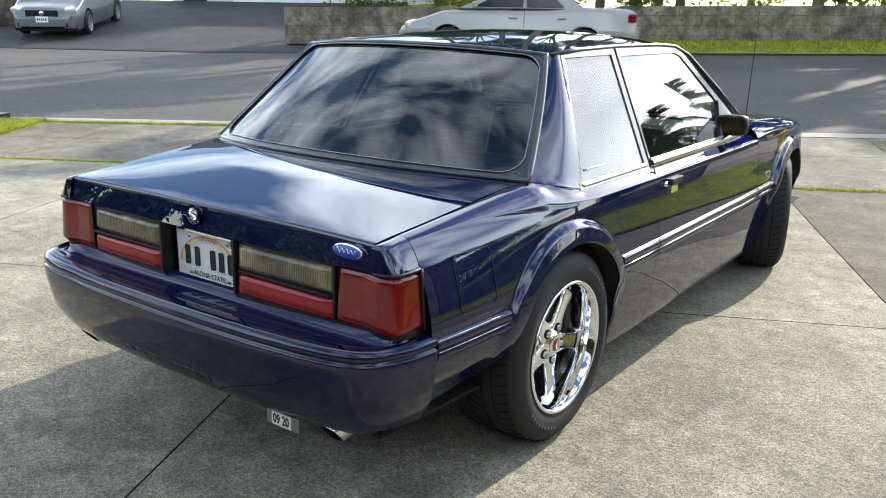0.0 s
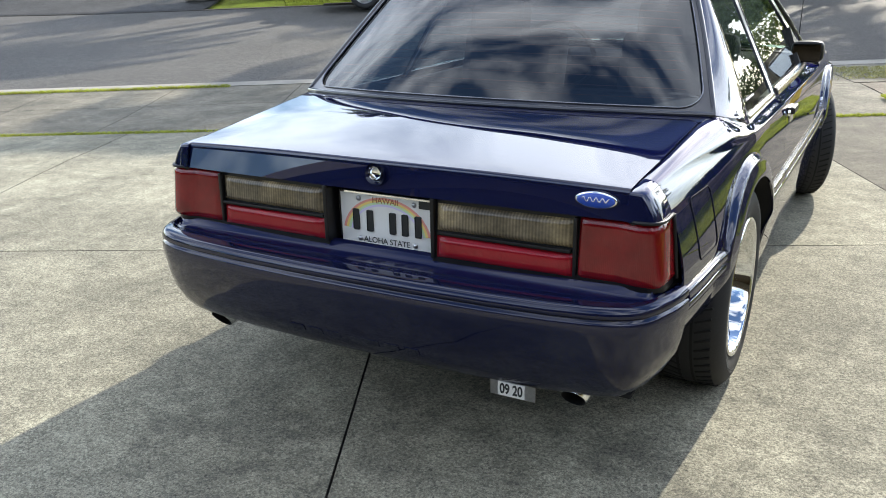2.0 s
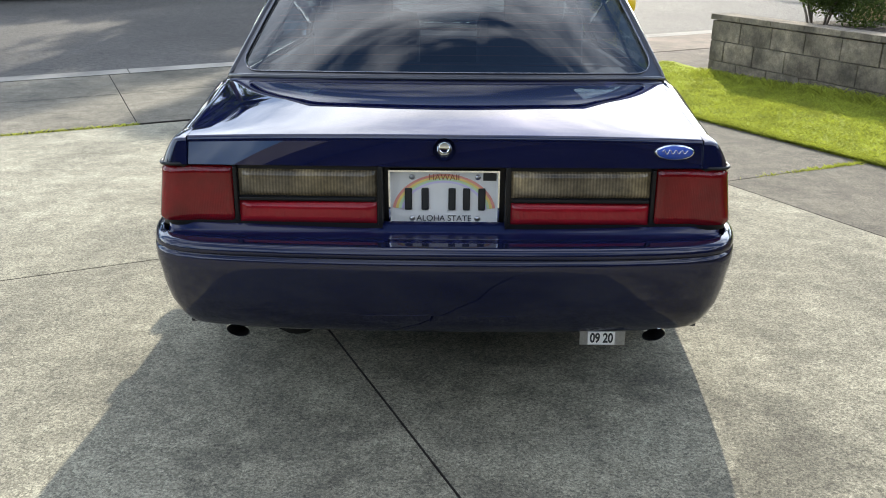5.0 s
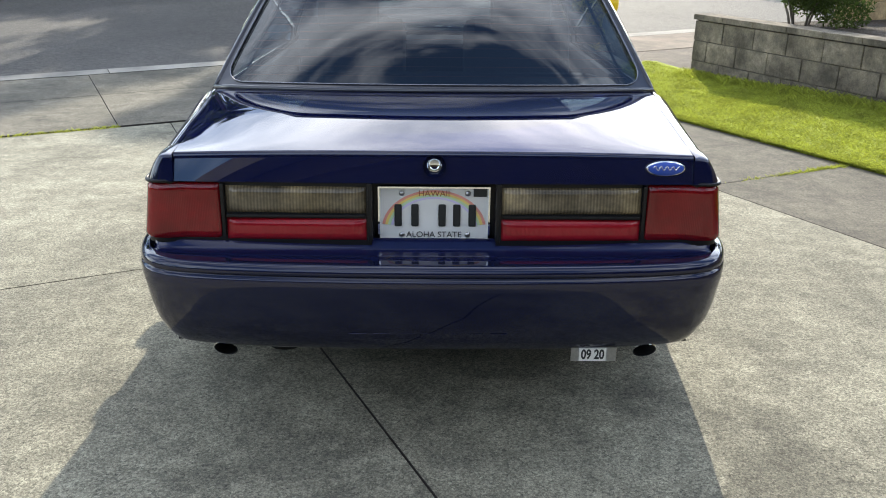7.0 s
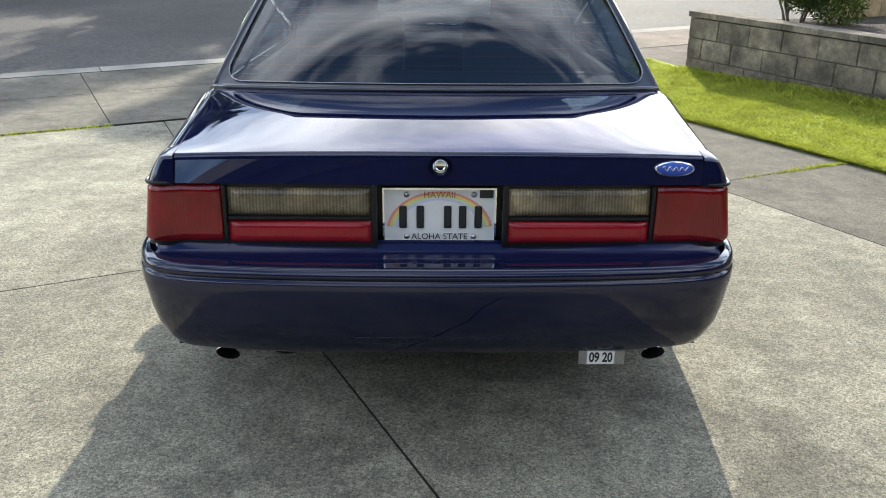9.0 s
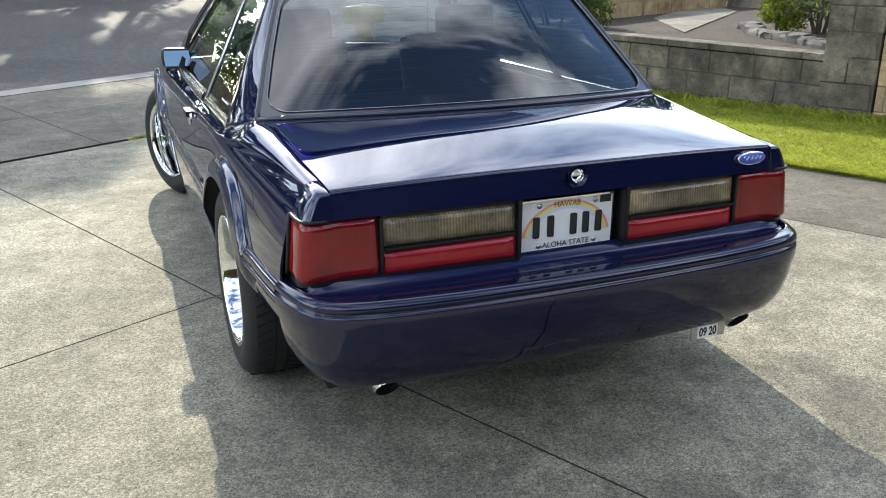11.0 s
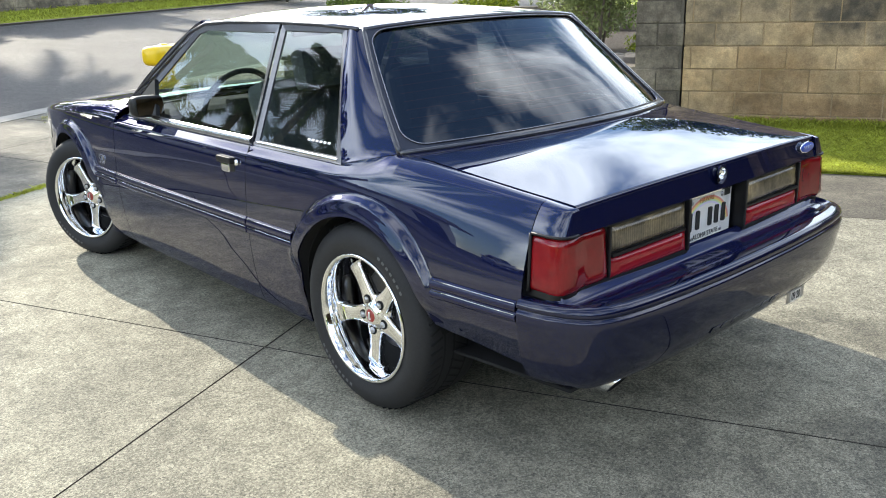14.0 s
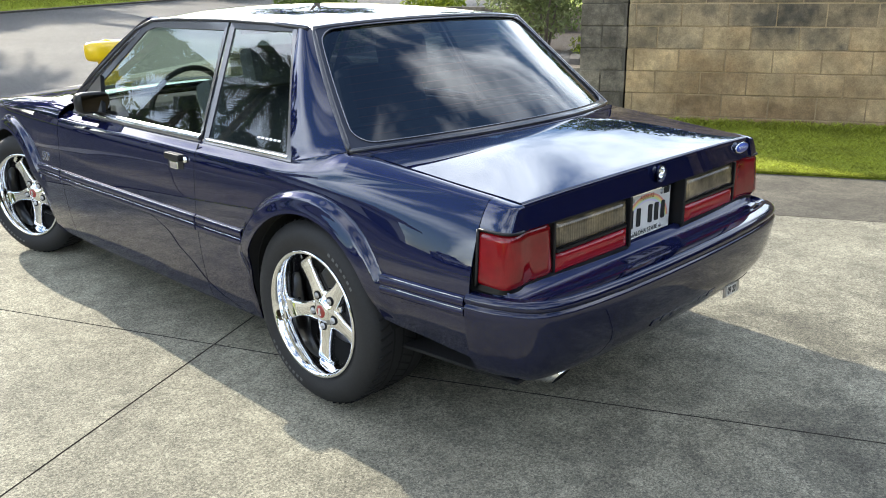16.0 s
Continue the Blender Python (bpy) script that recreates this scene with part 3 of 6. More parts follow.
blades("lawn_grass", 150000, on_lawn, BLADE, "short bright green lawn grass", 0.010, 0.027, 0.0027, 0.9, 3)
blades("wall_foot_grass", 9000, lambda r: ((lambda u, v: (u, v, lawn_z(u, v) - 0.004))(5.42 - abs(r.gauss(0, 0.10)), r.uniform(-4.0, 5.06))),
       BLADE, "longer unmown grass along the foot of the wall", 0.03, 0.085, 0.004, 0.6, 13)
blades("slab_joint_grass", 900, lambda r: ((lambda u: (u, 1.89 + r.gauss(0, 0.010), gz(u, 1.89) - 0.01))(3.95 - abs(r.gauss(0, 0.35)))),
       BLADE, "grass creeping along a slab joint from the lawn", 0.010, 0.028, 0.004, 0.8, 14)
blades("joint_grass", 9000, lambda r: ((lambda u: (u, 5.10 + r.gauss(0, 0.016) - 0.01, gz(u, 5.1) - 0.012))(r.choice([r.uniform(-7, -0.2), r.uniform(-7, -2), r.uniform(1.4, 3.9)]))),
       BLADE, "moss and grass growing in the sidewalk joint", 0.012, 0.038, 0.004, 0.7, 4)
blades("gutter_grass", 5000, lambda r: ((lambda u: (u, 7.34 + r.gauss(0, 0.02), gz(u, 7.34) - 0.006))(r.uniform(-8.5, -2.4))),
       BLADE, "thin line of grass along the gutter", 0.012, 0.045, 0.004, 0.7, 5)
tagged(sheet("verge", [[P(u, v, gz(u, v) + 0.030) for u in (-24, -15, -9, -6.2, -5.45)] for v in (6.4, 6.8, 7.22)], TURF, thick=0.08),
       "grass verge beside the driveway apron", "verge", kind="structure")
blades("verge_grass", 16000, lambda r: ((lambda u, v: (u, v, gz(u, v) + 0.026))(-5.42 - abs(r.gauss(0, 2.2)), r.uniform(6.35, 7.24))),
       BLADE, "bright green verge grass", 0.02, 0.06, 0.005, 0.7, 6)
tagged(sheet("dirt_strip", [[P(u, v, gz(u, v) + 0.004) for u in (5.08, 6, 7, 10, 15, 22)] for v in (6.37, 6.8, 7.355)], EARTH, thick=0.06),
       "brown earth strip with sparse grass by the street", "earth strip", kind="structure")
slab("mossy_slab", sidewalk, WALK, 3.96, 5.06, 6.37, 7.35, lift=.004)
blades("dry_grass", 2600, lambda r: ((lambda u, v: (u, v, gz(u, v) + .002))(4.5 + r.uniform(-.45, .45) + .1 * r.gauss(0, 1), 6.85 + .10 * round(r.uniform(-3.4, 3.4)) + r.gauss(0, 0.018))),
       BLADE_DRY, "patch of dry pale grass near the hydrant", 0.010, 0.028, 0.004, 0.9, 7)

# ---- block walls ----
WALL_U = 5.42


def block_mesh(l, h, d):
    bm = bm_box(bmesh.new(), (d, l, h), (0, 0, 0), None, 0.006)
    me = bpy.data.meshes.new("block")
    bm.to_mesh(me)
    bm.free()
    return me


def block_wall(name, label, at, ang, length, z0, courses, material, l=0.4, h=0.2, d=0.2, offset=0.0, seed=1, joint=0.010, stained=None):
    """A running-bond wall from a corner, its face along local y."""
    rng = random.Random(seed)
    root = tagged(new(name), label, "wall", kind="structure")
    root.matrix_basis = Matrix.Translation((*at[:2], z0)) @ Matrix.Rotation(ang, 4, "Z")
    box("mortar", (d - 0.016, length - 0.02, courses * h - 0.01), (d / 2, length / 2, courses * h / 2 - 0.004), MORTAR_GREY if material is BLOCK_GREY else MORTAR, root, bevel=0)
    cache = {}
    for c in range(courses):
        y = -(l / 2 if (c % 2) else 0.0) - offset
        while y < length - 0.01:
            a, b = max(y, 0), min(y + l, length)
            if b - a > 0.04:
                key = round(b - a, 3)
                mt = stained if stained is not None and (c >= 5 or (c == 4 and rng.random() < .6)) else material
                if (key, mt.name) not in cache:
                    cache[key, mt.name] = block_mesh(key - joint, h - joint, d)
                    cache[key, mt.name].materials.append(mt)
                ob = new("block", cache[key, mt.name])
                ob.parent = root
                ob.matrix_basis = Matrix.Translation((d / 2 + rng.gauss(0, 0.0025), (a + b) / 2, (c + 0.5) * h)) @ Matrix.Rotation(rng.gauss(0, 0.004), 4, "Z")
            y += l
    return root


# local y runs along -v (towards the house), local x away from the driveway
tall = block_wall("wall_block_tall", "tall tan concrete block wall stained dark along its top", P(WALL_U + 0.2, 0.86), GA + math.pi, 8.0, -0.01, 9, BLOCK_TAN, seed=2, offset=0.13, stained=BLOCK_STAINED)
pillar = block_wall("wall_pillar", "grey block pillar at the end of the tall wall", P(WALL_U + 0.40, 1.29), GA + math.pi, 0.43, -0.01, 9, BLOCK_GREY, l=0.4, d=0.42, seed=4, offset=0.2)
low = block_wall("wall_block_low", "low weathered grey block garden wall", P(WALL_U + 0.2, 5.06), GA + math.pi, 3.77, 0.0, 3, BLOCK_GREY, seed=5)
low.matrix_basis = Matrix.Translation((0, 0, .035)) @ low.matrix_basis @ Matrix.Rotation(radians(-1.3), 4, "X")
coping = tagged(new("wall_coping"), "thin grey coping blocks on the low wall", "coping", kind="structure")
cm = block_mesh(0.395, 0.055, 0.24)
cm.materials.append(BLOCK_GREY)
for i in range(10):
    o = new("coping_block", cm)
    o.parent = coping
    o.matrix_basis = Matrix.Translation(P(WALL_U + 0.1, 4.84 - 0.4 * i + 0.02, 0.632 + .035 - .0227 * (.2 + .4 * i))) @ Matrix.Rotation(GA, 4, "Z") @ Matrix.Rotation(radians(1.3), 4, "X")

TIMBER = mat("dark_timber", (0.07, 0.05, 0.035), 0.8, var=0.25, fine=0.3, bump=0.4)
# ---- unseen carport, added so the rear of the car mirrors something dark ----
carport = tagged(new("carport"), "unseen open-fronted timber carport added to darken reflections in the car rear", "carport", kind="structure")


def unseen_box(name, u0, u1, v0, v1, z0, z1, material):
    c = P((u0 + u1) / 2, (v0 + v1) / 2)
    return box(name, (u1 - u0, v1 - v0, z1 - z0), (c[0], c[1], (z0 + z1) / 2), material, carport, rot=ROTG, bevel=.01)


unseen_box("back_wall", -24, 16, -11.9, -11.7, 0, 2.9, TIMBER)
for cu in (-24, 15.8):
    unseen_box("side_wall", cu, cu + .2, -11.7, -6.2, 0, 2.9, TIMBER)
unseen_box("roof", -24.5, 16.5, -12.3, -5.6, 2.92, 3.12, ROOF_TILE)
unseen_box("beam", -24, 16, -6.3, -6.1, 2.66, 2.90, TIMBER)
for cu in (-16, -9, 5, 11):
    unseen_box("post", cu, cu + .12, -6.26, -6.14, 0, 2.66, TIMBER)
tagged(sheet("carport_floor", [[P(u, v, -.01) for u in (-24, 16)] for v in (-11.8, -7.62)], CONCRETE, thick=.05), "concrete floor of the unseen added carport", "floor", kind="structure")

# ---- the parked coupe: it faces +y, x is its right ----
car = tagged(new("coupe"), "dark metallic navy notchback coupe with chrome wheels, parked on the driveway", "car")


def cW(y):
    return curve([.15, .22, .31, .6, 1.0, 1.8, 2.6, 3.2, 3.6, 3.9, 4.1, 4.3, 4.48], [.70, .778, .81, .832, .845, .853, .853, .842, .824, .782, .742, .69, .60], y)


def cIns(z):
    return curve([.16, .22, .30, .40, .50, .58, .70, .76, .80, .85], [.075, .04, .02, .006, .0, .0, .006, .011, .020, .048], z)


ARCHES = ((1.0, 0.335, 0.350), (3.553, 0.335, 0.350))


def flare(y, z):
    out = 0.0
    for yc, zc, r in ARCHES:
        d = math.hypot(y - yc, z - zc)
        f = 0.030 * (1 - 0.25 * step(r, r + 0.06, d)) * (1 - step(r + 0.050, r + 0.072, d)) * step(0.40, 0.52, z)
        out = max(out, f)
    return out


def cX(y, z):
    slant = .050 * min(1.0, max(0.0, (z - .57) / .25)) ** 1.6 * (1 - step(.306, 1.25, y))
    tuck = .05 * step(.47, .33, z) * (1 - step(.5, .8, y))
    return cW(y) - cIns(z) - slant - tuck + flare(y, z)


def z_low(y):
    z = curve([.3, .6, .66, 1.34, 1.7, 2.9, 3.2, 4.0, 4.5], [.335, .385, .40, .205, .20, .20, .205, .25, .30], y)
    for yc, zc, r in ARCHES:
        if abs(y - yc) < r:
            z = max(z, zc + math.sqrt(r * r - (y - yc) ** 2))
    return z


def z_sh(y):
    return curve([.2, .5, .9, 1.15, 1.7, 2.9, 3.2, 3.6, 4.2, 4.5], [.814, .822, .806, .797, .796, .797, .803, .788, .735, .70], y)


def columns(y0, y1):
    ys = {y0, y1}
    y = y0
    while y < y1:
        ys.add(y)
        y += 0.05
    for yc, zc, r in ARCHES:
        for k in range(0, 181, 6):
            ys.add(yc + r * math.cos(radians(k)) * 0.99999)
        for d in (r + .03, r + .055, r + .07, r + .09, r - .03):
            ys.update((yc - d, yc + d))
    ys = sorted(v for v in ys if y0 <= v <= y1)
    keep = [ys[0]]
    for v in ys[1:]:
        if v - keep[-1] > 0.0015 or v == y1:
            keep.append(v)
    return keep


def side_panel(name, s, y0, y1, top=None, label="", nrow=30, soft=lambda y: 1.0):
    """A panel of the flank; top(y) gives the x and z where its shoulder curls in to."""
    rows = []
    for y in columns(y0, y1):
        a, b = z_low(y), z_sh(y)
        col = []
        for i in range(nrow + 1):
            z = a + (b - a) * i / nrow
            col.append((s * cX(y, z), y, z))
        if top is not None:
            tx, tz = top(y)
            xs = cX(y, b)
            for i in range(1, 11):
                k, f = i / 10, soft(y)
                t = k * math.pi / 2
                A = (1 - math.cos(t)) ** 0.8 * (1 - f) + k * k * (3 - 2 * k) * f
                B = math.sin(t) ** 0.9 * (1 - f) + k * f
                col.append((s * (xs - (xs - tx) * A), y, b + (tz - b) * B))
        rows.append(col)
    return sheet(name, rows, PAINT, car, label, thick=0.006, flip=(s > 0))


def lid_x(y):
    return curve([.15, .25, .5, .70, .82, .92, 1.02], [.688, .690, .700, .706, .712, .740, .770], y)


def deck_z(y):
    return curve([.18, .24, .4, .5, .6, .7, .8, .895, 1.02], [.819, .827, .842, .852, .862, .872, .882, .887, .860], y)


def quarter_top(y):
    if y < .895:
        return lid_x(y) + 0.004, deck_z(y) - 0.003
    q = min(1.0, (y - .895) / (1.125 - .895))
    return .735 + (.797 - .735) * q + .016 * math.sin(math.pi * q), .886 + (.838 - .886) * q


def hood_edge(y):
    return curve([2.8, 3.0, 3.4, 3.9, 4.3, 4.5], [.735, .735, .722, .675, .60, .52], y), curve([2.8, 3.0, 3.4, 3.9, 4.3, 4.5], [.868, .872, .855, .812, .765, .73], y)


# the quarters wrap round the rear corners above the lamps
def corner(a, z, r0=.69, inset=0.0):
    """The rear corner in plan, a from 0 (rear face) to 90 degrees (flank)."""
    xs = cX(.306, min(z, .814)) - inset
    sa, ca = math.sin(radians(a)) ** .42, math.cos(radians(a)) ** .42
    return r0 + (xs - r0) * sa, .306 - (.306 - .192 - inset) * ca


def corner_columns(s, nrow=30):
    cols = []
    for a in (0, .6, 2, 5, 10, 17, 26, 36, 46, 56, 66, 75, 82, 87, 89.3, 89.99):
        t = 1 - a / 90
        qx, qy = lid_x(.25) + .004, .306 - .092 * t
        qz = deck_z(qy) - .003
        col = []
        for i in range(nrow + 1):
            z = .752 + (.814 - .752) * i / nrow
            px, py = corner(a, z)
            col.append((s * px, py + .012 * (z - .752) / .062 * t, z))
        px, py = corner(a, .814)
        py += .012 * t
        for i in range(1, 11):
            h = i / 10 * math.pi / 2
            w = (1 - math.cos(h)) ** .8
            col.append((s * (px + (qx - px) * w), py + (qy - py) * w, .814 + (qz - .814) * math.sin(h) ** .9))
        cols.append(col)
    return cols


for s in (1, -1):
    side_panel("quarter_panel", s, .306, 1.6795, quarter_top, soft=lambda y: step(.84, 1.02, y))
    sheet("quarter_corner", corner_columns(s), PAINT, car, thick=0.006, flip=(s > 0))
    side_panel("door", s, 1.683, 2.9165, lambda y: (.795 - .02 * step(2.2, 2.95, y), .836))
    side_panel("front_fender", s, 2.920, 4.40, hood_edge, soft=lambda y: 0.0)
    # dark inner shell behind the seams and arches
    rows = []
    for y in columns(.25, 4.3):
        a, b = max(z_low(y), .24), z_sh(y) - 0.012
        rows.append([(s * (cX(y, z) - flare(y, z) - 0.03), y, z) for z in np.linspace(a, b, 12)])
    sheet("inner_shell", rows, UNDER, car, flip=(s < 0))
    for yc, zc, r in ARCHES:
        rows = []
        for q in (0, .4, .8, 1):
            row = []
            for k in range(-16, 178, 6):
                y, z = yc + (r + .006) * math.cos(radians(k)), zc + (r + .006) * math.sin(radians(k))
                row.append((s * (.50 + (cX(y, z) - .006 - .50) * q), y, z))
            rows.append(row)
        sheet("wheel_arch_liner", rows, UNDER, car)
    # rubbing strip in lengths
    for y0, y1 in ((.318, .637), (1.372, 1.676), (1.686, 2.912), (2.924, 3.186)):
        sec = [(0.0, .498), (.010, .502), (.013, .520), (.006, .526), (.006, .531), (.013, .536), (.011, .552), (.003, .562), (-.004, .563)]
        n = max(4, int((y1 - y0) / .06))
        rows = [[(s * (cW(y) + flare(y, .53) * .6 + o), y, z) for o, z in sec] for y in np.linspace(y0, y1, n)]
        sheet("rubbing_strip", rows, MOULD, car, flip=(s > 0), thick=0.004)
        for zl, ol in ((.5565, .0085), (.5245, .0105)):
            rod("strip_line", [(s * (cW(y) + flare(y, .53) * .6 + ol), y, zl) for y in np.linspace(y0 + .004, y1 - .004, n)], .0016, BRIGHT, car, n=6)
    # sill below the door
    rows = [[(s * (cW(y) - o), y, z) for o, z in ((.052, .235), (.06, .20), (.09, .175), (.2, .17))] for y in np.linspace(1.34, 3.22, 20)]
    sheet("sill", rows, PAINT_DK, car, flip=(s > 0), thick=0.004)

# belly
sheet("floor_pan", [[(x, y, z) for x in (-.72, -.4, 0, .4, .72)] for y, z in ((.2, .30), (.6, .28), (1.4, .22), (3.2, .2), (4.3, .27))], UNDER, car, thick=0.01)

# trunk lid: deck and rear face in one panel
def lid_front(x):
    return .722 + .085 * (abs(x) / .70) ** 2.4


def lid_point(x, k):
    """x -1..1; k 0..1 over the deck from the seam to the crest, 1..2 down the rear face."""
    X = abs(x)
    yf, yr = lid_front(x * .70), .214 + .010 * X * X
    def crown(y):
        return curve([.18, .215, .3, .4, .5, .58, .65, .735, .82], [.009, .011, .017, .024, .030, .033, .032, .027, .020], y) * (1 - X ** 2.6)
    if k <= 1:
        y = yf + (yr - yf) * k
        return (x * lid_x(y), y, deck_z(max(y, .19)) + crown(y))
    t = k - 1
    z0 = deck_z(yr) + crown(yr)
    if t < .2:
        a = t / .2 * math.pi / 2
        return (x * lid_x(yr), yr - .010 * math.sin(a), z0 - .015 * (1 - math.cos(a)))
    f = (t - .2) / .8
    return (x * lid_x(yr), yr - .010 - .017 * f, z0 - .015 + (.752 - z0 + .015) * f)


ks = [0, .15, .3, .45, .6, .75, .88, .95, .99, 1.0, 1.025, 1.05, 1.075, 1.1, 1.125, 1.15, 1.175, 1.2, 1.23, 1.35, 1.5, 1.7, 1.85, 2.0]
sheet("trunk_lid", [[lid_point(x, k) for x in np.linspace(-1, 1, 49)] for k in ks], PAINT, car, thick=0.006, flip=True)
# fixed panel between lid and rear window
rows = []
for k in np.linspace(0, 1, 8):
    row = []
    for x in np.linspace(-1, 1, 41):
        y0, y1 = lid_front(x * .70) + .004, .775 + .145 * abs(x) ** 2.3
        y = y0 + (y1 - y0) * k
        row.append((x * (lid_x(min(y, .92)) + .004), y, deck_z(min(y, .9)) + .027 * (1 - abs(x) ** 2.6) - .001))
    rows.append(row)
sheet("rear_deck_panel", rows, PAINT, car, thick=0.006)
# roof
RW = .565


def roof_z(x, y):
    ze = curve([1.15, 1.28, 1.6, 2.1, 2.42, 2.6], [1.247, 1.256, 1.263, 1.262, 1.246, 1.225], y)
    zc = curve([1.15, 1.28, 1.6, 1.95, 2.3, 2.6], [1.275, 1.292, 1.312, 1.318, 1.306, 1.275], y)
    X = min(1, abs(x) / RW)
    return ze + (zc - ze) * (1 - X ** 2.6)


def roof_rear(x):
    return 1.19 + .085 * (abs(x) / RW) ** 2.4


def roof_front(x):
    return 2.52 - .11 * (x / RW) ** 2


rows = []
for k in np.linspace(0, 1, 28):
    rows.append([(x, roof_rear(x) + (roof_front(x) - roof_rear(x)) * k, roof_z(x, roof_rear(x) + (roof_front(x) - roof_rear(x)) * k)) for x in np.linspace(-RW, RW, 33)])
sheet("roof", rows, PAINT, car, thick=0.02)


# greenhouse flank
def gX(y, z):
    t = (z - .843) / .41
    return .787 - .217 * t - .012 * math.sin(math.pi * min(1, max(0, t))) * -1 - .02 * step(2.2, 2.95, y)


def side_poly(pts, s, d=0.0):
    return [(s * (gX(y, z) + d), y, z) for y, z in pts]


def rear_edge(t):
    """The edge between C pillar and rear glass, t from belt to roof."""
    return Vector((.735 + (.565 - .735) * t, .895 + (1.268 - .895) * t + .02 * math.sin(math.pi * t), .888 + (1.252 - .888) * t + .012 * math.sin(math.pi * t)))


def glass_point(x, t):
    """Rear window: x in -1..1, t from the bottom to the top."""
    e = rear_edge(t)
    yc = .737 + (1.182 - .737) * t
    zc = .904 + (1.276 - .904) * t + .022 * math.sin(math.pi * t)
    w = abs(x) ** 2.3
    return Vector((x * e.x, yc + (e.y - yc) * w, zc + (e.z - zc) * w))


for s in (1, -1):
    rows = []
    for t in [0, .012, .025, .04, .06, .08, .11, .15, .2] + list(np.linspace(.27, 1, 12)):
        a = rear_edge(t)
        b = Vector((gX(1.2, .838 + .42 * t) + .008, 1.125 + .215 * t, .838 + .424 * t))
        row = []
        for q in np.linspace(0, 1, 12):
            p = a.lerp(b, q)
            p.x += .016 * math.sin(math.pi * q) * (1 - .3 * t)
            foot = t * (1 - t) ** 8 * math.sin(math.pi * min(1, q * .9 + .05))
            p.x -= .10 * foot
            p.z -= .14 * foot
            row.append((s * p.x, p.y, p.z))
        rows.append(row)
    sheet("c_pillar", rows, PAINT, car, thick=0.008, flip=(s < 0))
    # windows: quarter light and door glass with their frames
    qw_o = [(1.118, .832), (1.672, .832), (1.765, 1.262), (1.335, 1.264)]
    qw_i = [(1.160, .853), (1.650, .851), (1.732, 1.240), (1.362, 1.240)]
    ring_frame("quarter_window_frame", side_poly(qw_o, s, .006), side_poly(qw_i, s, .002), GASKET, car)
    sheet("quarter_window", [[Vector(side_poly([qw_i[0]], s)[0]).lerp(Vector(side_poly([qw_i[1]], s)[0]), q).lerp(Vector(side_poly([qw_i[3]], s)[0]).lerp(Vector(side_poly([qw_i[2]], s)[0]), q), t) for q in np.linspace(0, 1, 6)] for t in np.linspace(0, 1, 6)], GLASS, car).visible_shadow = False
    dw_o = [(1.688, .832), (2.86, .836), (2.80, .90), (2.43, 1.236), (2.36, 1.256), (1.782, 1.262)]
    dw_i = [(1.712, .858), (2.79, .858), (2.755, .895), (2.405, 1.212), (2.345, 1.228), (1.800, 1.232)]
    ring_frame("door_window_frame", side_poly(dw_o, s, .006), side_poly(dw_i, s, .002), GASKET, car)
    q = [Vector(p) for p in side_poly(dw_i, s)]
    g = add("door_window", q, [(0, 1, 2, 3, 4, 5) if s > 0 else (5, 4, 3, 2, 1, 0)], GLASS, car, smooth=False)
    g.visible_shadow = False
    # bright belt strip under the door glass
    sheet("belt_strip", [[(s * (gX(y, .85) + o), y, z) for o, z in ((.014, .826), (.020, .836), (.019, .850), (.012, .859), (.004, .862))] for y in np.linspace(1.70, 2.80, 16)], BRIGHT, car, "bright belt strip under the door glass", thick=0.003)
    sheet("quarter_strip", [[(s * (gX(y, .85) + o), y, z) for o, z in ((.010, .835), (.014, .840), (.012, .847), (.008, .850))] for y in np.linspace(1.15, 1.66, 8)], BRIGHT, car, thick=0.002)
    # drip rail over the windows and down the screen pillar
    pts = [(1.28, 1.256), (1.5, 1.266), (1.8, 1.270), (2.2, 1.266), (2.38, 1.256), (2.5, 1.216), (2.7, 1.05), (2.88, .90)]
    rod("drip_rail", [(s * (gX(y, z) + .010), y, z) for y, z in pts], .008, GASKET, car)
    # screen pillar
    rows = [[(s * (gX(y, z) - o), y + p, z) for o, p in ((-.004, 0), (.02, .03), (.05, .035))] for y, z in ((2.88, .87), (2.75, 1.0), (2.6, 1.13), (2.45, 1.235), (2.40, 1.252))]
    sheet("a_pillar", rows, PAINT, car, thick=0.02)

sheet("rear_window", [[glass_point(x, t) for x in np.linspace(-.985, .985, 33)] for t in np.linspace(.02, .98, 17)], GLASS_TINT, car, "tinted rear window with thin heater lines").visible_shadow = False
# rubber surround of the rear window
def strip_round(name, pts, w, h, material, lab=""):
    rod(name, pts, w, material, car, lab, n=8)


loop = [glass_point(x, 0) for x in np.linspace(-1, 1, 25)] + [glass_point(1, t) for t in np.linspace(.05, 1, 14)] + [glass_point(x, 1) for x in np.linspace(.96, -1, 25)] + [glass_point(-1, t) for t in np.linspace(.95, 0, 14)]
strip_round("rear_window_seal", [p + Vector((0, -.004, .002)) for p in loop], .009, 0, GASKET)
def rounded(p, q, w, h, rx, rt):
    """A point of a rounded rectangle in the glass's own axes, running with the outer loop."""
    dx, dt = max(0.0, abs(p) - (w - rx)) / rx, max(0.0, abs(q) - (h - rt)) / rt
    d = math.hypot(dx, dt)
    if d > 1 and dx > 0 and dt > 0:
        dx, dt = dx / d, dt / d
        p, q = math.copysign(w - rx + dx * rx, p), math.copysign(h - rt + dt * rt, q)
    return glass_point(max(-w, min(w, p)), .5 + max(-h, min(h, q)))


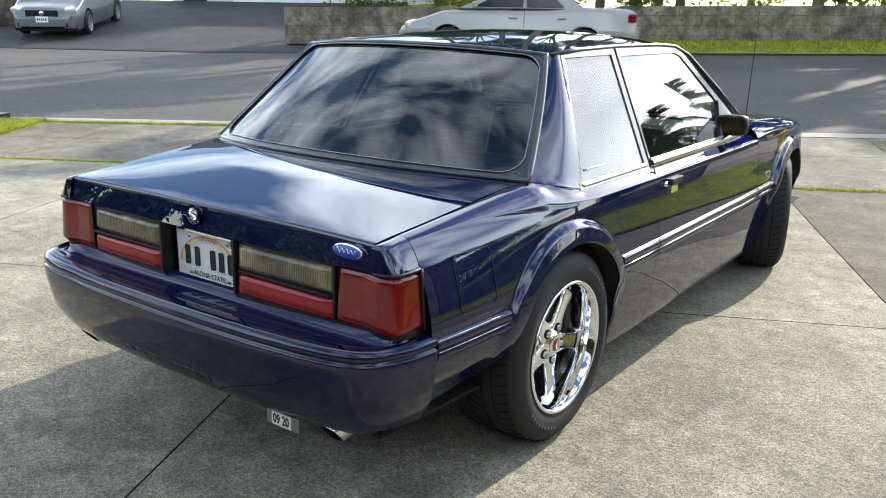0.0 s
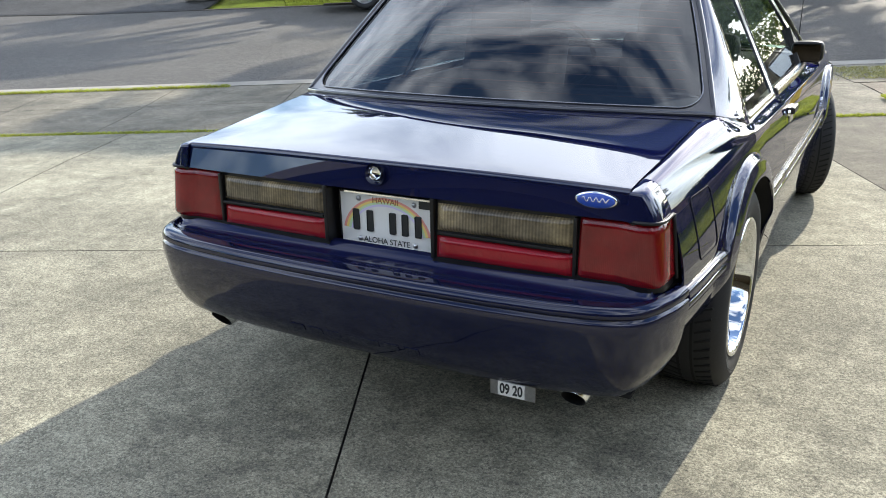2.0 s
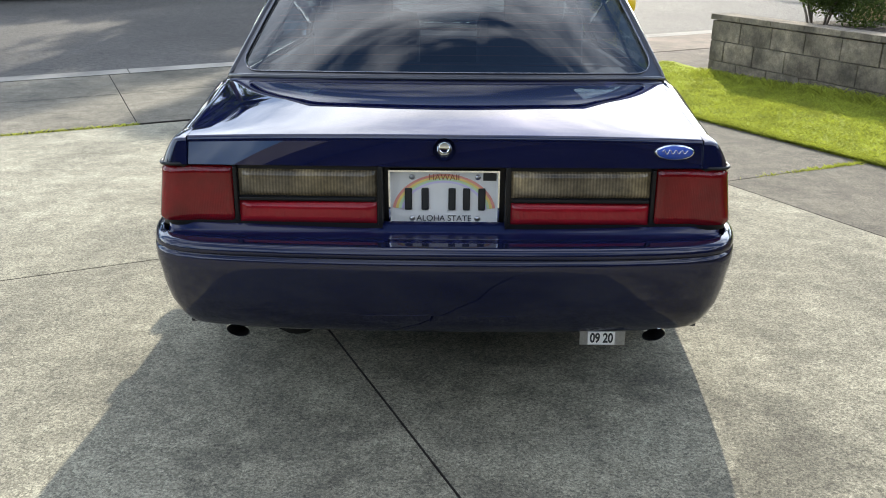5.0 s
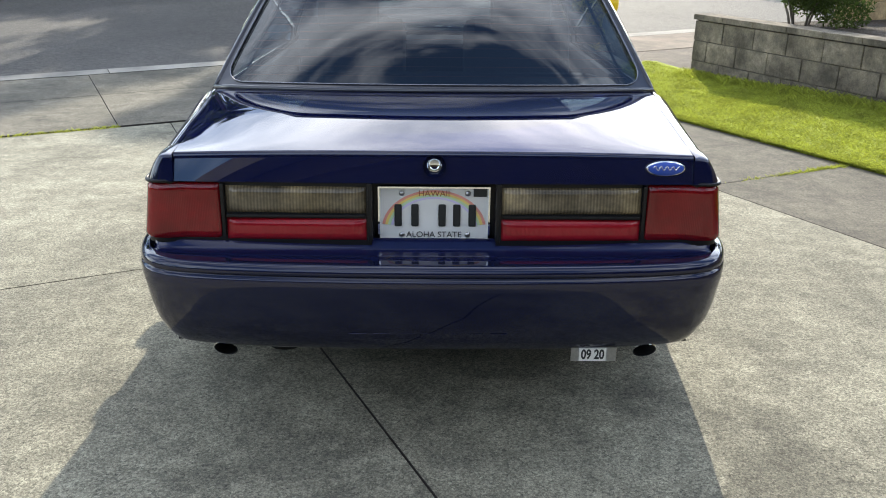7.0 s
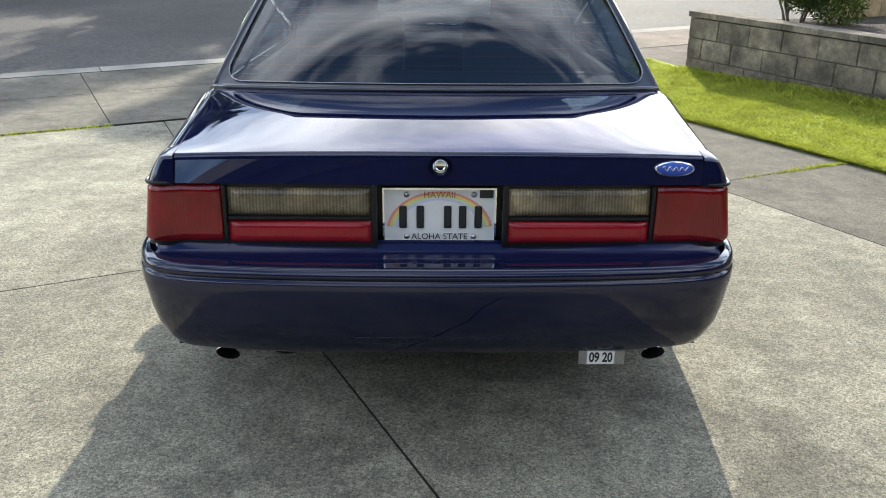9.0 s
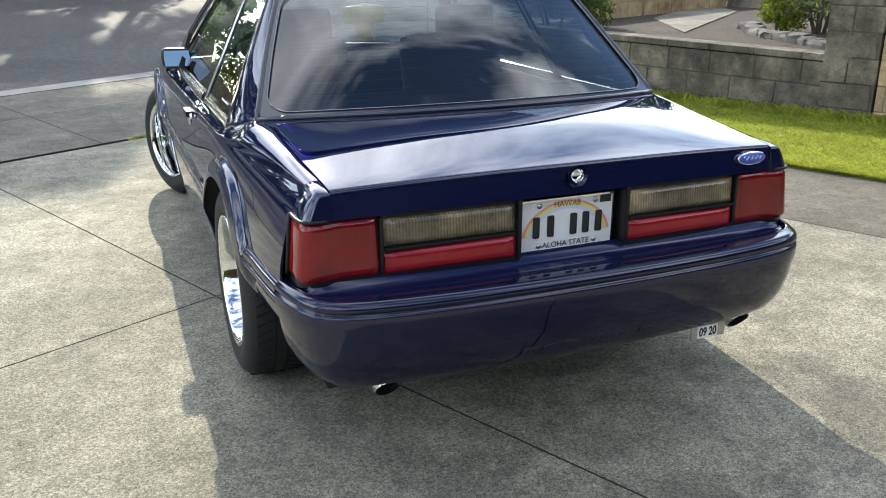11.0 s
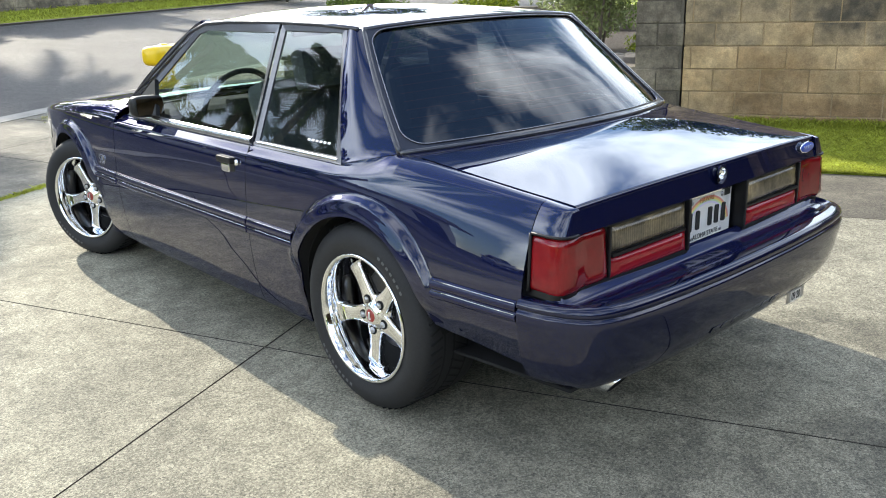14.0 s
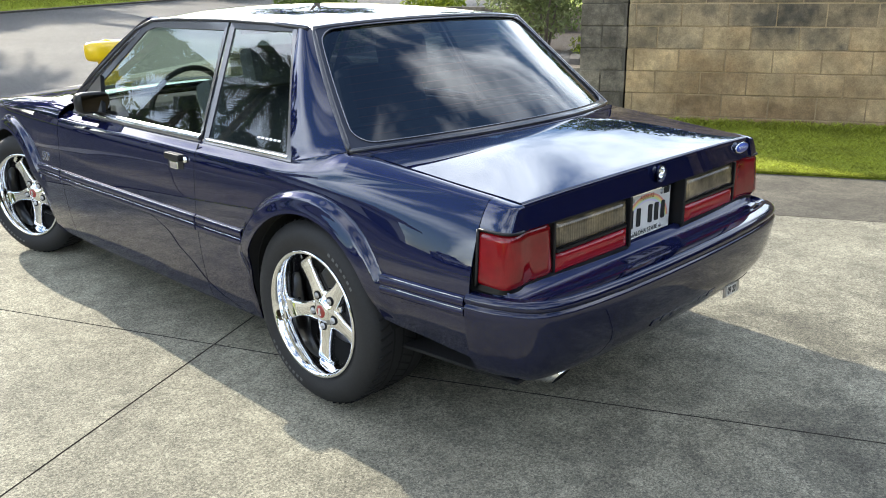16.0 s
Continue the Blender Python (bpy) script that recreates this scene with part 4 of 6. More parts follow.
edge = [(x, -.5) for x in np.linspace(-1, 1, 65)] + [(1, t - .5) for t in np.linspace(.02, 1, 40)] + [(x, .5) for x in np.linspace(.98, -1, 65)] + [(-1, t - .5) for t in np.linspace(.98, .02, 40)]
border_in = [rounded(p, q, .970, .468, .10, .13) for p, q in edge]
border_out = [glass_point(p, .5 + q) for p, q in edge]
sheet("window_border", [[p + Vector((0, -.004, .004)) for p in border_in], [p + Vector((0, -.005, .005)) for p in border_out]], GASKET, car, "glossy black border of the rear window", thick=.002, loop=True, flip=True)
strip_round("rear_window_trim", [p + Vector((0, -.006, .006)) for p in border_in + border_in[:1]], .0022, 0, TRIM_GREY)
# windscreen
rows = []
for t in np.linspace(0, 1, 10):
    rows.append([(x * (.70 + (.545 - .70) * t), (3.05 - .17 * x * x) * (1 - t) + (roof_front(x * .545) - .01) * t, .872 * (1 - t) + (roof_z(x * .545, roof_front(x * .545)) - .008) * t) for x in np.linspace(-1, 1, 21)])
sheet("windscreen", rows, GLASS, car, flip=True).visible_shadow = False

# hood
rows = []
for y in np.linspace(2.96, 4.46, 24):
    ex, ez = hood_edge(y)
    rows.append([(x * (ex - .004), y + .10 * (1 - x * x) * step(3.4, 2.9, y), ez + .022 * (1 - x * x)) for x in np.linspace(-1, 1, 21)])
sheet("hood", rows, PAINT, car, thick=0.008)
sheet("cowl", [[(x, y - .16 * (x / .72) ** 2, .866) for x in np.linspace(-.72, .72, 15)] for y in (3.03, 3.12)], BLACK, car, thick=.01)


# bumpers: a section swept round a path in plan
def bumper(name, path, sec, material, inner=None):
    pts = [Vector(p) for p in path]
    rows, tops = [], []
    for i, p in enumerate(pts):
        d = (pts[min(i + 1, len(pts) - 1)] - pts[max(i - 1, 0)]).normalized()
        nrm = Vector((d.y, -d.x))
        row = [(p.x + nrm.x * o, p.y + nrm.y * o, z) for o, z in sec]
        if inner is not None:
            # a shallow gully between the lamps and the ridge of the bumper
            a, b = Vector((*inner[i], sec[0][1])), Vector(row[0])
            gully = [tuple(a.lerp(b, k) + Vector((0, 0, dz))) for k, dz in ((0, .018), (.10, .012), (.16, -.002), (.28, -.012), (.45, -.014), (.60, -.010), (.70, -.003), (.77, .0008), (.84, .0018), (.93, .001))]
            tops.append(gully[:9])
            row = gully[8:] + row
        rows.append(row)
    if tops:
        sheet("bumper_top", tops, SATIN, car, "dull navy top of the bumper below the lamps", thick=0.006)
    return sheet(name, rows, material, car, thick=0.006)


half = [(0.0, .028), (.20, .030), (.40, .038), (.55, .051), (.64, .065), (.695, .080), (.735, .100), (.765, .130), (.786, .170), (.804, .22), (.815, .265), (.821, .312)]
rear_path = [(-x, y) for x, y in half[::-1]] + half[1:]
rear_sec = [(-.020, .5735), (-.012, .572), (-.004, .566), (0, .558), (.0012, .549), (-.0005, .546), (-.006, .5445), (-.006, .540), (.0005, .5375), (.003, .531), (.0025, .505),
            (-.004, .47), (-.010, .43), (-.022, .385), (-.042, .345), (-.062, .318), (-.075, .308), (-.10, .303)]
shelf = []
for x, y in rear_path:
    ax, sg = abs(x), 1 if x >= 0 else -1
    shelf.append((sg * min(ax * .97, .757), max(y, .212)))
bumper("rear_bumper", rear_path, rear_sec, PAINT_DK, shelf)
fhalf = [(0.0, 4.53), (.3, 4.51), (.48, 4.46), (.58, 4.40), (.66, 4.31), (.725, 4.16), (.77, 3.98)]
bumper("front_bumper", [(x, y) for x, y in fhalf[::-1]] + [(-x, y) for x, y in fhalf[1:]], [(-.1, .60), (-.02, .59), (0, .56), (0, .50), (-.01, .40), (-.03, .30), (-.08, .25)], PAINT_DK)
bumper("nose_panel", [(x * .97, y - .03) for x, y in fhalf[::-1]] + [(-x * .97, y - .03) for x, y in fhalf[1:]], [(-.10, .735), (-.03, .715), (-.005, .66), (0, .59)], PAINT)

# tail lamp panel
def lamp_y(x, z=.67):
    X = abs(x)
    return .192 + .016 * (X / .74) ** 2 + .012 * (.75 - z) / .16 * -1


def lens(name, s, x0, x1, z0, z1, material, depth=.03, lab="", proud=.0, r=.012):
    """A bulged lamp glass with rounded edges on the rear panel."""
    rows = []
    for v in np.linspace(0, 1, 9):
        row = []
        for h in np.linspace(0, 1, 21):
            x, z = x0 + (x1 - x0) * h, z0 + (z1 - z0) * v
            e = min(h * (x1 - x0), (1 - h) * (x1 - x0), v * (z1 - z0), (1 - v) * (z1 - z0))
            k = 1 - min(1, e / r)
            row.append((s * x, lamp_y(x, z) - proud + depth * .4 * k * k, z))
        rows.append(row)
    return sheet(name, rows, material, car, lab, thick=.004, flip=(s < 0))


for s in (1, -1):
    # outer lamp wraps the corner
    rows = []
    for v in np.linspace(0, 1, 15):
        z = .594 + (.748 - .594) * v
        e = min(v, 1 - v) * .154
        dip = .010 * (1 - min(1, e / .010)) ** 2
        lean = .020 * (.75 - z) / .16
        pts = [(.573, lamp_y(.573, z) + .006)] + [(x, lamp_y(x, z)) for x in np.linspace(.580, .675, 6)]
        pts += [(c_[0] + .012 * 0, c_[1]) for c_ in (corner(a, .748) for a in (3, 9, 17, 26, 36, 46, 56, 66, 76, 84, 88, 89.5, 89.95))]
        n_ = len(pts)
        rows.append([(s * (x - dip * min(1, max(0, (i - 8) / 4)) + .018 * (.748 - z) / .154 * min(1, max(0, (i - 7) / 6))), y + dip * min(1, max(0, (13 - i) / 4)) - (.008 * (.748 - z) / .154 if i > 6 else 0), z) for i, (x, y) in enumerate(pts)])
    sheet("tail_lamp", rows, RED, car, "red wraparound tail lamp", thick=.004, flip=(s < 0))
    lens("reverse_lamp", s, .182, .558, .666, .738, CLEAR, lab="smoky clear reversing lamp with ribs", proud=.002)
    lens("red_reflector", s, .182, .558, .592, .651, RED_LOW, lab="flat red lower lamp", proud=.002)
    # black gasket round the outer lamp
    edge = [(x, lamp_y(x, .75) + .002) for x in np.linspace(.572, .675, 6)] + [corner(a, .748) for a in (3, 9, 17, 26, 36, 46, 56, 66, 76, 84, 88, 89.95)]
    rod("lamp_gasket", [(s * (x + .002), y, .7525) for x, y in edge], .0048, BLACK, car, n=6)
    rod("lamp_gasket", [(s * (edge[-1][0] + .003 + .018 * k), edge[-1][1] + .003 - .008 * k, .753 - .160 * k) for k in np.linspace(0, 1, 8)], .0055, BLACK, car, n=6)
    # dark housing
    rows = [[(s * x, lamp_y(x, z) + .010, z) for x in np.linspace(.168, .68, 14)] + [(s * (corner(a, .748, inset=.008)[0] + .018 * (.748 - z) / .154 * min(1, a / 60)), corner(a, .748, inset=.008)[1], z) for a in (1, 5, 15, 25, 36, 46, 56, 66, 76, 85, 89, 90)] for z in (.578, .60, .70, .752, .757)]
    sheet("lamp_housing", rows, BLACK, car, thick=.006, flip=(s < 0))
    for z in (.6585,):
        box("lamp_divider", (.372, .014, .010), (s * .37, lamp_y(.37) + .006, z), BLACK, car, bevel=.003)
    box("lamp_divider", (.010, .014, .15), (s * .5645, lamp_y(.56) + .004, .671), BLACK, car, bevel=.003)
    box("lamp_divider", (.012, .062, .165), (s * .172, lamp_y(.17) + .028, .669), BLACK, car, bevel=.003)
# plate recess and filler panel
box("plate_recess", (.36, .02, .19), (0, .2525, .67), BLACK, car, bevel=.004)
box("recess_top", (.35, .055, .008), (0, .2225, .757), BLACK, car, bevel=.002)
box("plate_sill", (.345, .05, .040), (0, .2305, .554), BLACK, car, bevel=.005)
# wheels
TYRE = RUBBER


def wheel(s, yc, width, face, steer=0.0):
    """A wheel with its tyre: face is the x of the outer sidewall."""
    R, zc = .328, .328
    root = new("wheel")
    root.parent = car
    root.matrix_basis = Matrix.Translation((s * (face - .12), yc, zc)) @ Matrix.Rotation(radians(steer), 4, "Z") @ Matrix.Translation((s * .12, 0, 0)) @ (Matrix.Identity(4) if s > 0 else Matrix.Rotation(math.pi, 4, "Z"))
    prof = [(.212, -.030), (.224, -.008), (.240, .0), (.262, .006), (.285, .004), (.305, -.006), (.318, -.018), (.325, -.035), (R, -.06), (R, -width / 2), (R, -width + .06), (.325, -width + .03), (.30, -width), (.22, -width + .01)]
    turned("tyre", prof, TYRE, root, "black low-profile radial tyre", n=72)
    # tread blocks: shallow shoulder grooves
    bmg = bmesh.new()
    for k in range(60):
        a = 2 * math.pi * k / 60
        rot = Matrix.Rotation(a, 3, "X") @ Matrix.Rotation(.35, 3, "Z")
        c = Matrix.Rotation(a, 3, "X") @ Vector((-.052, 0, R - .0015))
        bm_box(bmg, (.05, .006, .006), c, rot)
        c = Matrix.Rotation(a, 3, "X") @ Vector((-width * .55, 0, R - .0015))
        bm_box(bmg, (.07, .006, .006), c, Matrix.Rotation(a, 3, "X") @ Matrix.Rotation(-.5, 3, "Z"))
    tagged(part("tread_groove", bmg, UNDER, root), kind="stuff")
    for x in (-.085, -.125, -width + .09):
        turned("tread_line", [(R + .0006, x - .004), (R + .0006, x + .004)], UNDER, root, n=72)
    turned("rim", [(.222, -.012), (.228, -.004), (.224, .002), (.217, .001), (.212, -.008), (.206, -.03), (.199, -.07), (.196, -.12), (.192, -.19)], CHROME, root, "polished chrome rim with a deep lip", n=72)
    turned("brake_disc", [(.02, -.140), (.14, -.140), (.145, -.144), (.145, -.158), (.02, -.158)], BURNT, root, n=48)
    turned("wheel_back", [(.0, -.17), (.195, -.17)], UNDER, root, n=40)
    # five spokes, wide at the hub, waisted, splayed at the rim
    for k in range(5):
        a = 2 * math.pi * k / 5 + (.54 if s < 0 else -.56)
        sec = []
        for r, w, x, d in ((.030, .036, -.047, .03), (.055, .0375, -.045, .03), (.072, .034, -.046, .03), (.090, .0295, -.047, .03), (.115, .0265, -.047, .03), (.140, .0265, -.046, .03), (.163, .0285, -.044, .03), (.178, .0315, -.043, .034), (.187, .0335, -.046, .036), (.194, .035, -.056, .036), (.200, .036, -.072, .03)):
            x -= .012
            ring = [(x - .016, -w), (x - .006, -w * .97), (x - .001, -w * .86), (x, -w * .76), (x + .0008, 0), (x, w * .76), (x - .001, w * .86), (x - .006, w * .97), (x - .016, w), (x - d, w * .9), (x - d, -w * .9)]
            sec.append([Matrix.Rotation(a, 3, "X") @ Vector((px, py, r)) for px, py in ring])
        solid_rings("spoke", sec, CHROME, root)
        an = a + math.pi / 5
        c = Matrix.Rotation(a, 3, "X") @ Vector((-.056, 0, .057))
        turned("lug_hole", [(.0, .0025), (.0165, .0025), (.0170, -.002)], UNDER, root, n=16, at=c)
        turned("lug_nut", [(.0, .010), (.007, .0095), (.0105, .006), (.0115, -.004)], STEEL, root, n=12, at=c)
    for k in range(16):
        a = (2.2 if k < 9 else 5.3) + (k % 9) * .085
        box("sidewall_mark", (.0012, .012, .010), Matrix.Rotation(a, 3, "X") @ Vector((.0062, 0, .272)), SIDEWALL, root, rot=Matrix.Rotation(a, 3, "X"), bevel=0)
    turned("hub", [(.074, -.096), (.073, -.068), (.066, -.0605), (.048, -.057), (.040, -.050), (.033, -.047)], CHROME, root, n=40)
    turned("hub_cap", [(.0, -.040), (.016, -.041), (.023, -.043), (.026, -.050)], RED_HUB, root, "red centre cap", n=32)
    turned("cap_ring", [(.023, -.0425), (.027, -.041), (.036, -.047)], CHROME, root, n=32)
    box("cap_mark", (.004, .010, .026), (-.0385, 0, 0), CHROME, root, bevel=.001)


SIDEWALL = mat("sidewall_grey", (0.10, 0.10, 0.10), 0.7)
RED_HUB = mat("red_cap", (0.28, 0.02, 0.015), 0.35, coat=.5)
for s in (1, -1):
    wheel(s, 1.0, .275, .846)
    wheel(s, 3.553, .245, .826, 20.0)

# door handles, lock, mirrors
for s in (1, -1):
    x = cX(1.77, .757)
    box("handle_recess", (.012, .115, .070), (s * (x - .003), 1.812, .748), BLACK, car, bevel=.004)
    box("door_handle", (.022, .110, .026), (s * (x + .011), 1.812, .770), BLACK, car, "black flap door handle", bevel=.006)
    box("handle_pull", (.008, .060, .030), (s * (x + .003), 1.825, .735), CHROME, car, bevel=.003)
    turned("door_lock", [(.0, .008), (.010, .007), (.012, .0)], CHROME, car, n=20, at=(s * (x + .002), 1.738, .765), rot=Matrix.Identity(4) if s > 0 else Matrix.Rotation(math.pi, 4, "Z"))
    # mirror: tapered shell, glass towards the rear, sail at the window corner
    cx, cy, cz = s * .802, 2.60, .905
    rings = []
    for k, (w, h) in ((-.045, (.060, .041)), (-.035, (.068, .047)), (.0, (.068, .047)), (.03, (.060, .041)), (.055, (.036, .026)), (.065, (.015, .012))):
        ring = []
        for j in range(24):
            a = 2 * math.pi * j / 24
            c_, s_ = math.cos(a), math.sin(a)
            ring.append((cx + s * w * math.copysign(abs(c_) ** .45, c_), cy + k - s * 0 + .18 * w * math.copysign(abs(c_) ** .45, c_) , cz + h * math.copysign(abs(s_) ** .45, s_)))
        rings.append(ring)
    mirror = solid_rings("door_mirror", rings, BLACK, car, "black door mirror")
    g = [(cx + s * dx, cy - .053 + .18 * dx + .17 * dz, cz + dz) for dx, dz in ((-.056, -.036), (.056, -.036), (.059, 0), (.056, .036), (-.056, .036), (-.059, 0))]
    add("mirror_glass", g, [(0, 1, 2, 3, 4, 5)], MIRROR, mirror, smooth=False, thick=.003)
    add("mirror_sail", side_poly([(2.50, .862), (2.80, .846), (2.74, .91), (2.63, 1.01)], s, .012), [(0, 1, 2, 3)], BLACK, car, smooth=False, thick=.02)
    box("mirror_arm", (.06, .04, .03), (s * .79, 2.60, .878), BLACK, car, bevel=.01)
    m = Matrix.Translation((s * (cX(3.1, .59) + .002), 3.09, .600)) @ Matrix.Rotation(s * math.pi / 2, 4, "Z") @ Matrix.Rotation(math.pi / 2, 4, "X")
    letters("fender_badge", "5.0", .062, m, CHROME, car, .003, "raised 5.0 fender badge")
    # sticker on the quarter glass, unreadable marks
    for i in range(7):
        y = 1.21 + i * .024
        add("window_decal", side_poly([(y, .886), (y + .016, .886), (y + .016, .893), (y, .893)], s, .006), [(0, 1, 2, 3)], WHITE, car, smooth=False, thick=.001) if i != 6 else None

# rear details
turned("trunk_lock", [(.0, -.010), (.012, -.010), (.017, -.006), (.019, .004)], CHROME, car, n=24, at=(0, .188, .803), rot=Matrix.Rotation(-math.pi / 2, 4, "Z"))
turned("lock_bezel", [(.019, .006), (.026, .005), (.031, -.004)], PAINT_DK, car, n=24, at=(0, .188, .800), rot=Matrix.Rotation(-math.pi / 2, 4, "Z") @ Matrix.Rotation(math.pi, 4, "Z"))


def oval(name, rx, rz, y, material, at, parent, d=.004):
    ring = [[(at[0] + rx * f * math.cos(a), y + dy, at[2] + rz * f * math.sin(a)) for a in np.linspace(0, 2 * math.pi, 40, endpoint=False)] for f, dy in ((1.0, d), (1.0, 0), (.96, -.0012))]
    return solid_rings(name, ring, material, parent)


badge = oval("trunk_badge", .052, .0205, .197, CHROME, (.613, 0, .795), car)
badge["label"] = "blue oval badge with a bright rim"
oval("badge_field", .0475, .0175, .1940, BADGE_BLUE, (.613, 0, .795), badge, .003)
rod("badge_mark", [(.613 - .034 + .068 * k, .1922, .795 + .0062 * math.sin(k * 27) * (1 - .3 * k) + .002) for k in np.linspace(0, 1, 60)], .0013, CHROME, badge, "bright flourish", n=6)

plate = new("number_plate")
plate.parent = car
plate.matrix_basis = Matrix.Translation((0, .2335, .655))
plate["label"] = "white number plate with a faint rainbow"
box("plate_sheet", (.305, .003, .153), (0, 0, 0), PLATE_WHITE, plate, bevel=.001)
ring_frame("plate_rim", [(-.1525, -.003, -.0765), (.1525, -.003, -.0765), (.1525, -.003, .0765), (-.1525, -.003, .0765)], [(-.148, -.003, -.072), (.148, -.003, -.072), (.148, -.003, .072), (-.148, -.003, .072)], CHROME, plate, thick=.003)
RB = [mat("rainbow_" + n, c, .5) for n, c in (("red", (.80, .33, .26)), ("gold", (.88, .66, .20)), ("green", (.58, .74, .45)), ("violet", (.66, .60, .80)))]
for i, m_ in enumerate(RB):
    r0, r1 = 1.0 - i * .055, .945 - i * .055
    aa = np.linspace(radians(8), radians(172), 36)
    rows = [[(math.cos(a) * r * .143, -.0028, -.045 + math.sin(a) * r * .112) for a in aa] for r in (r0, r1)]
    sheet("rainbow_band", rows, m_, plate, thick=.0006)
UPR = Matrix.Rotation(math.pi / 2, 4, "X")
letters("plate_word", "HAWAII", .024, Matrix.Translation((0, -.0032, .057)) @ UPR, ORANGE, plate, .0004)
letters("plate_word", "ALOHA STATE", .0235, Matrix.Translation((0, -.0032, -.060)) @ UPR, INK, plate, .0004)
for x in (-.098, -.052, .022, .062, .104):
    box("plate_mark", (.020, .002, .062), (x, -.0034, -.004), INK, plate, bevel=.004)
for x in (-.108, .072):
    turned("plate_screw", [(.0, .004), (.006, .003), (.008, 0)], STEEL, plate, n=12, at=(x + .02, -.003, .058), rot=Matrix.Rotation(-math.pi / 2, 4, "Z"))
    turned("plate_screw", [(.0, .004), (.006, .003), (.008, 0)], STEEL, plate, n=12, at=(x + .02, -.003, -.060), rot=Matrix.Rotation(-math.pi / 2, 4, "Z"))
box("plate_tag", (.036, .002, .022), (.125, -.0032, .060), INK, plate, bevel=.001)

tagp = box("inspection_plate", (.125, .003, .042), (.440, .108, .293), STEEL, car, "steel tag with an inspection sticker", bevel=.001)
box("sticker", (.074, .002, .038), (.437, .1055, .293), PLATE_WHITE, tagp, bevel=.0005)
letters("sticker_date", "09 20", .034, Matrix.Translation((.437, .1040, .293)) @ UPR @ Matrix.Diagonal((.82, 1.15, 1, 1)), INK, tagp, .0003, bold=.0011)
for x in (-.575, .590):
    # slash-cut: the top reaches farthest back
    def tip_ring(r, y, cut, drop):
        return [(x + r * math.cos(a), y - cut * math.sin(a), .290 - drop + r * math.sin(a)) for a in np.linspace(0, 2 * math.pi, 28, endpoint=False)]
    sheet("exhaust_tip", [tip_ring(.031, .42, 0, -.02), tip_ring(.031, .26, 0, 0), tip_ring(.033, .24, 0, 0), tip_ring(.033, .148, .026, .004), tip_ring(.0315, .147, .026, .004)], CHROME, car, "chrome slash-cut exhaust tip", loop=True)
    sheet("exhaust_bore", [tip_ring(.0312, .1475, .026, .004), tip_ring(.0305, .20, 0, .002), tip_ring(.0305, .36, 0, -.01), tip_ring(.001, .37, 0, -.01)], UNDER, car, loop=True)
turned("muffler", [(0, -.2), (.09, -.2), (.09, .2), (0, .2)], UNDER, car, n=20, at=(-.45, .55, .27), rot=Matrix.Rotation(math.pi / 2, 4, "Z"))
rod("antenna", [(.70, 3.10, .86), (.712, 3.12, 1.65)], .0022, BLACK, car, "thin black whip antenna", taper=.5)
turned("antenna_base", [(.0, .02), (.010, .018), (.016, .0)], BLACK, car, n=16, at=(.70, 3.10, .862), rot=Matrix.Rotation(-math.pi / 2, 4, "Y"))
# raised marks across the bumper that cannot be read
for i in range(7):
    box("bumper_mark", (.044, .0022, .024), (-.20 + i * .062, .0592, .368), PAINT_DK, car, bevel=.0008, rot=Matrix.Rotation(radians(26), 3, "X"))
# fuel door outline
fy0, fy1, fz0, fz1 = .425, .585, .598, .760
pts = []
for cy_, cz_, a0 in ((fy1 - .02, fz1 - .02, 0), (fy0 + .02, fz1 - .02, 90), (fy0 + .02, fz0 + .02, 180), (fy1 - .02, fz0 + .02, 270)):
    for a in range(a0, a0 + 91, 15):
        pts.append((cy_ + .02 * math.cos(radians(a)), cz_ + .02 * math.sin(radians(a))))
pts.append(pts[0])
pts = [(a[0] + (b[0] - a[0]) * k / 8, a[1] + (b[1] - a[1]) * k / 8) for a, b in zip(pts[:-1], pts[1:]) for k in range(8 if math.dist(a, b) > .03 else 1)] + [pts[0]]
rod("fuel_door_seam", [(cX(y, z) + .0012, y, z) for y, z in pts], .0014, UNDER, car, n=6)
for s in (1, -1):
    rod("door_seam_shadow", [(s * (cX(1.681, z) - .003), 1.681, z) for z in np.linspace(.22, .83, 14)], .003, UNDER, car, n=6)

# heater lines in the rear window
for i in range(13):
    t = .10 + .062 * i
    rod("heater_line", [glass_point(x, t) + Vector((0, .003, -.003)) for x in np.linspace(-.90, .90, 15)], .0008, ORANGE, car, n=4)

# clear corner lamps on the front fenders
for s in (1, -1):
    sheet("corner_lamp", [[(s * (cX(y, z) + .004), y, z) for z in np.linspace(.585, .690, 6)] for y in np.linspace(4.10, 4.22, 6)], LAMP_GLASS, car, "clear corner lamp", thick=.004, flip=(s > 0))
    sheet("headlamp", [[(s * (.40 + .20 * k), 4.475 - .07 * k, z) for z in np.linspace(.60, .69, 4)] for k in np.linspace(0, 1, 5)], LAMP_GLASS, car, "rectangular headlamp", thick=.004)

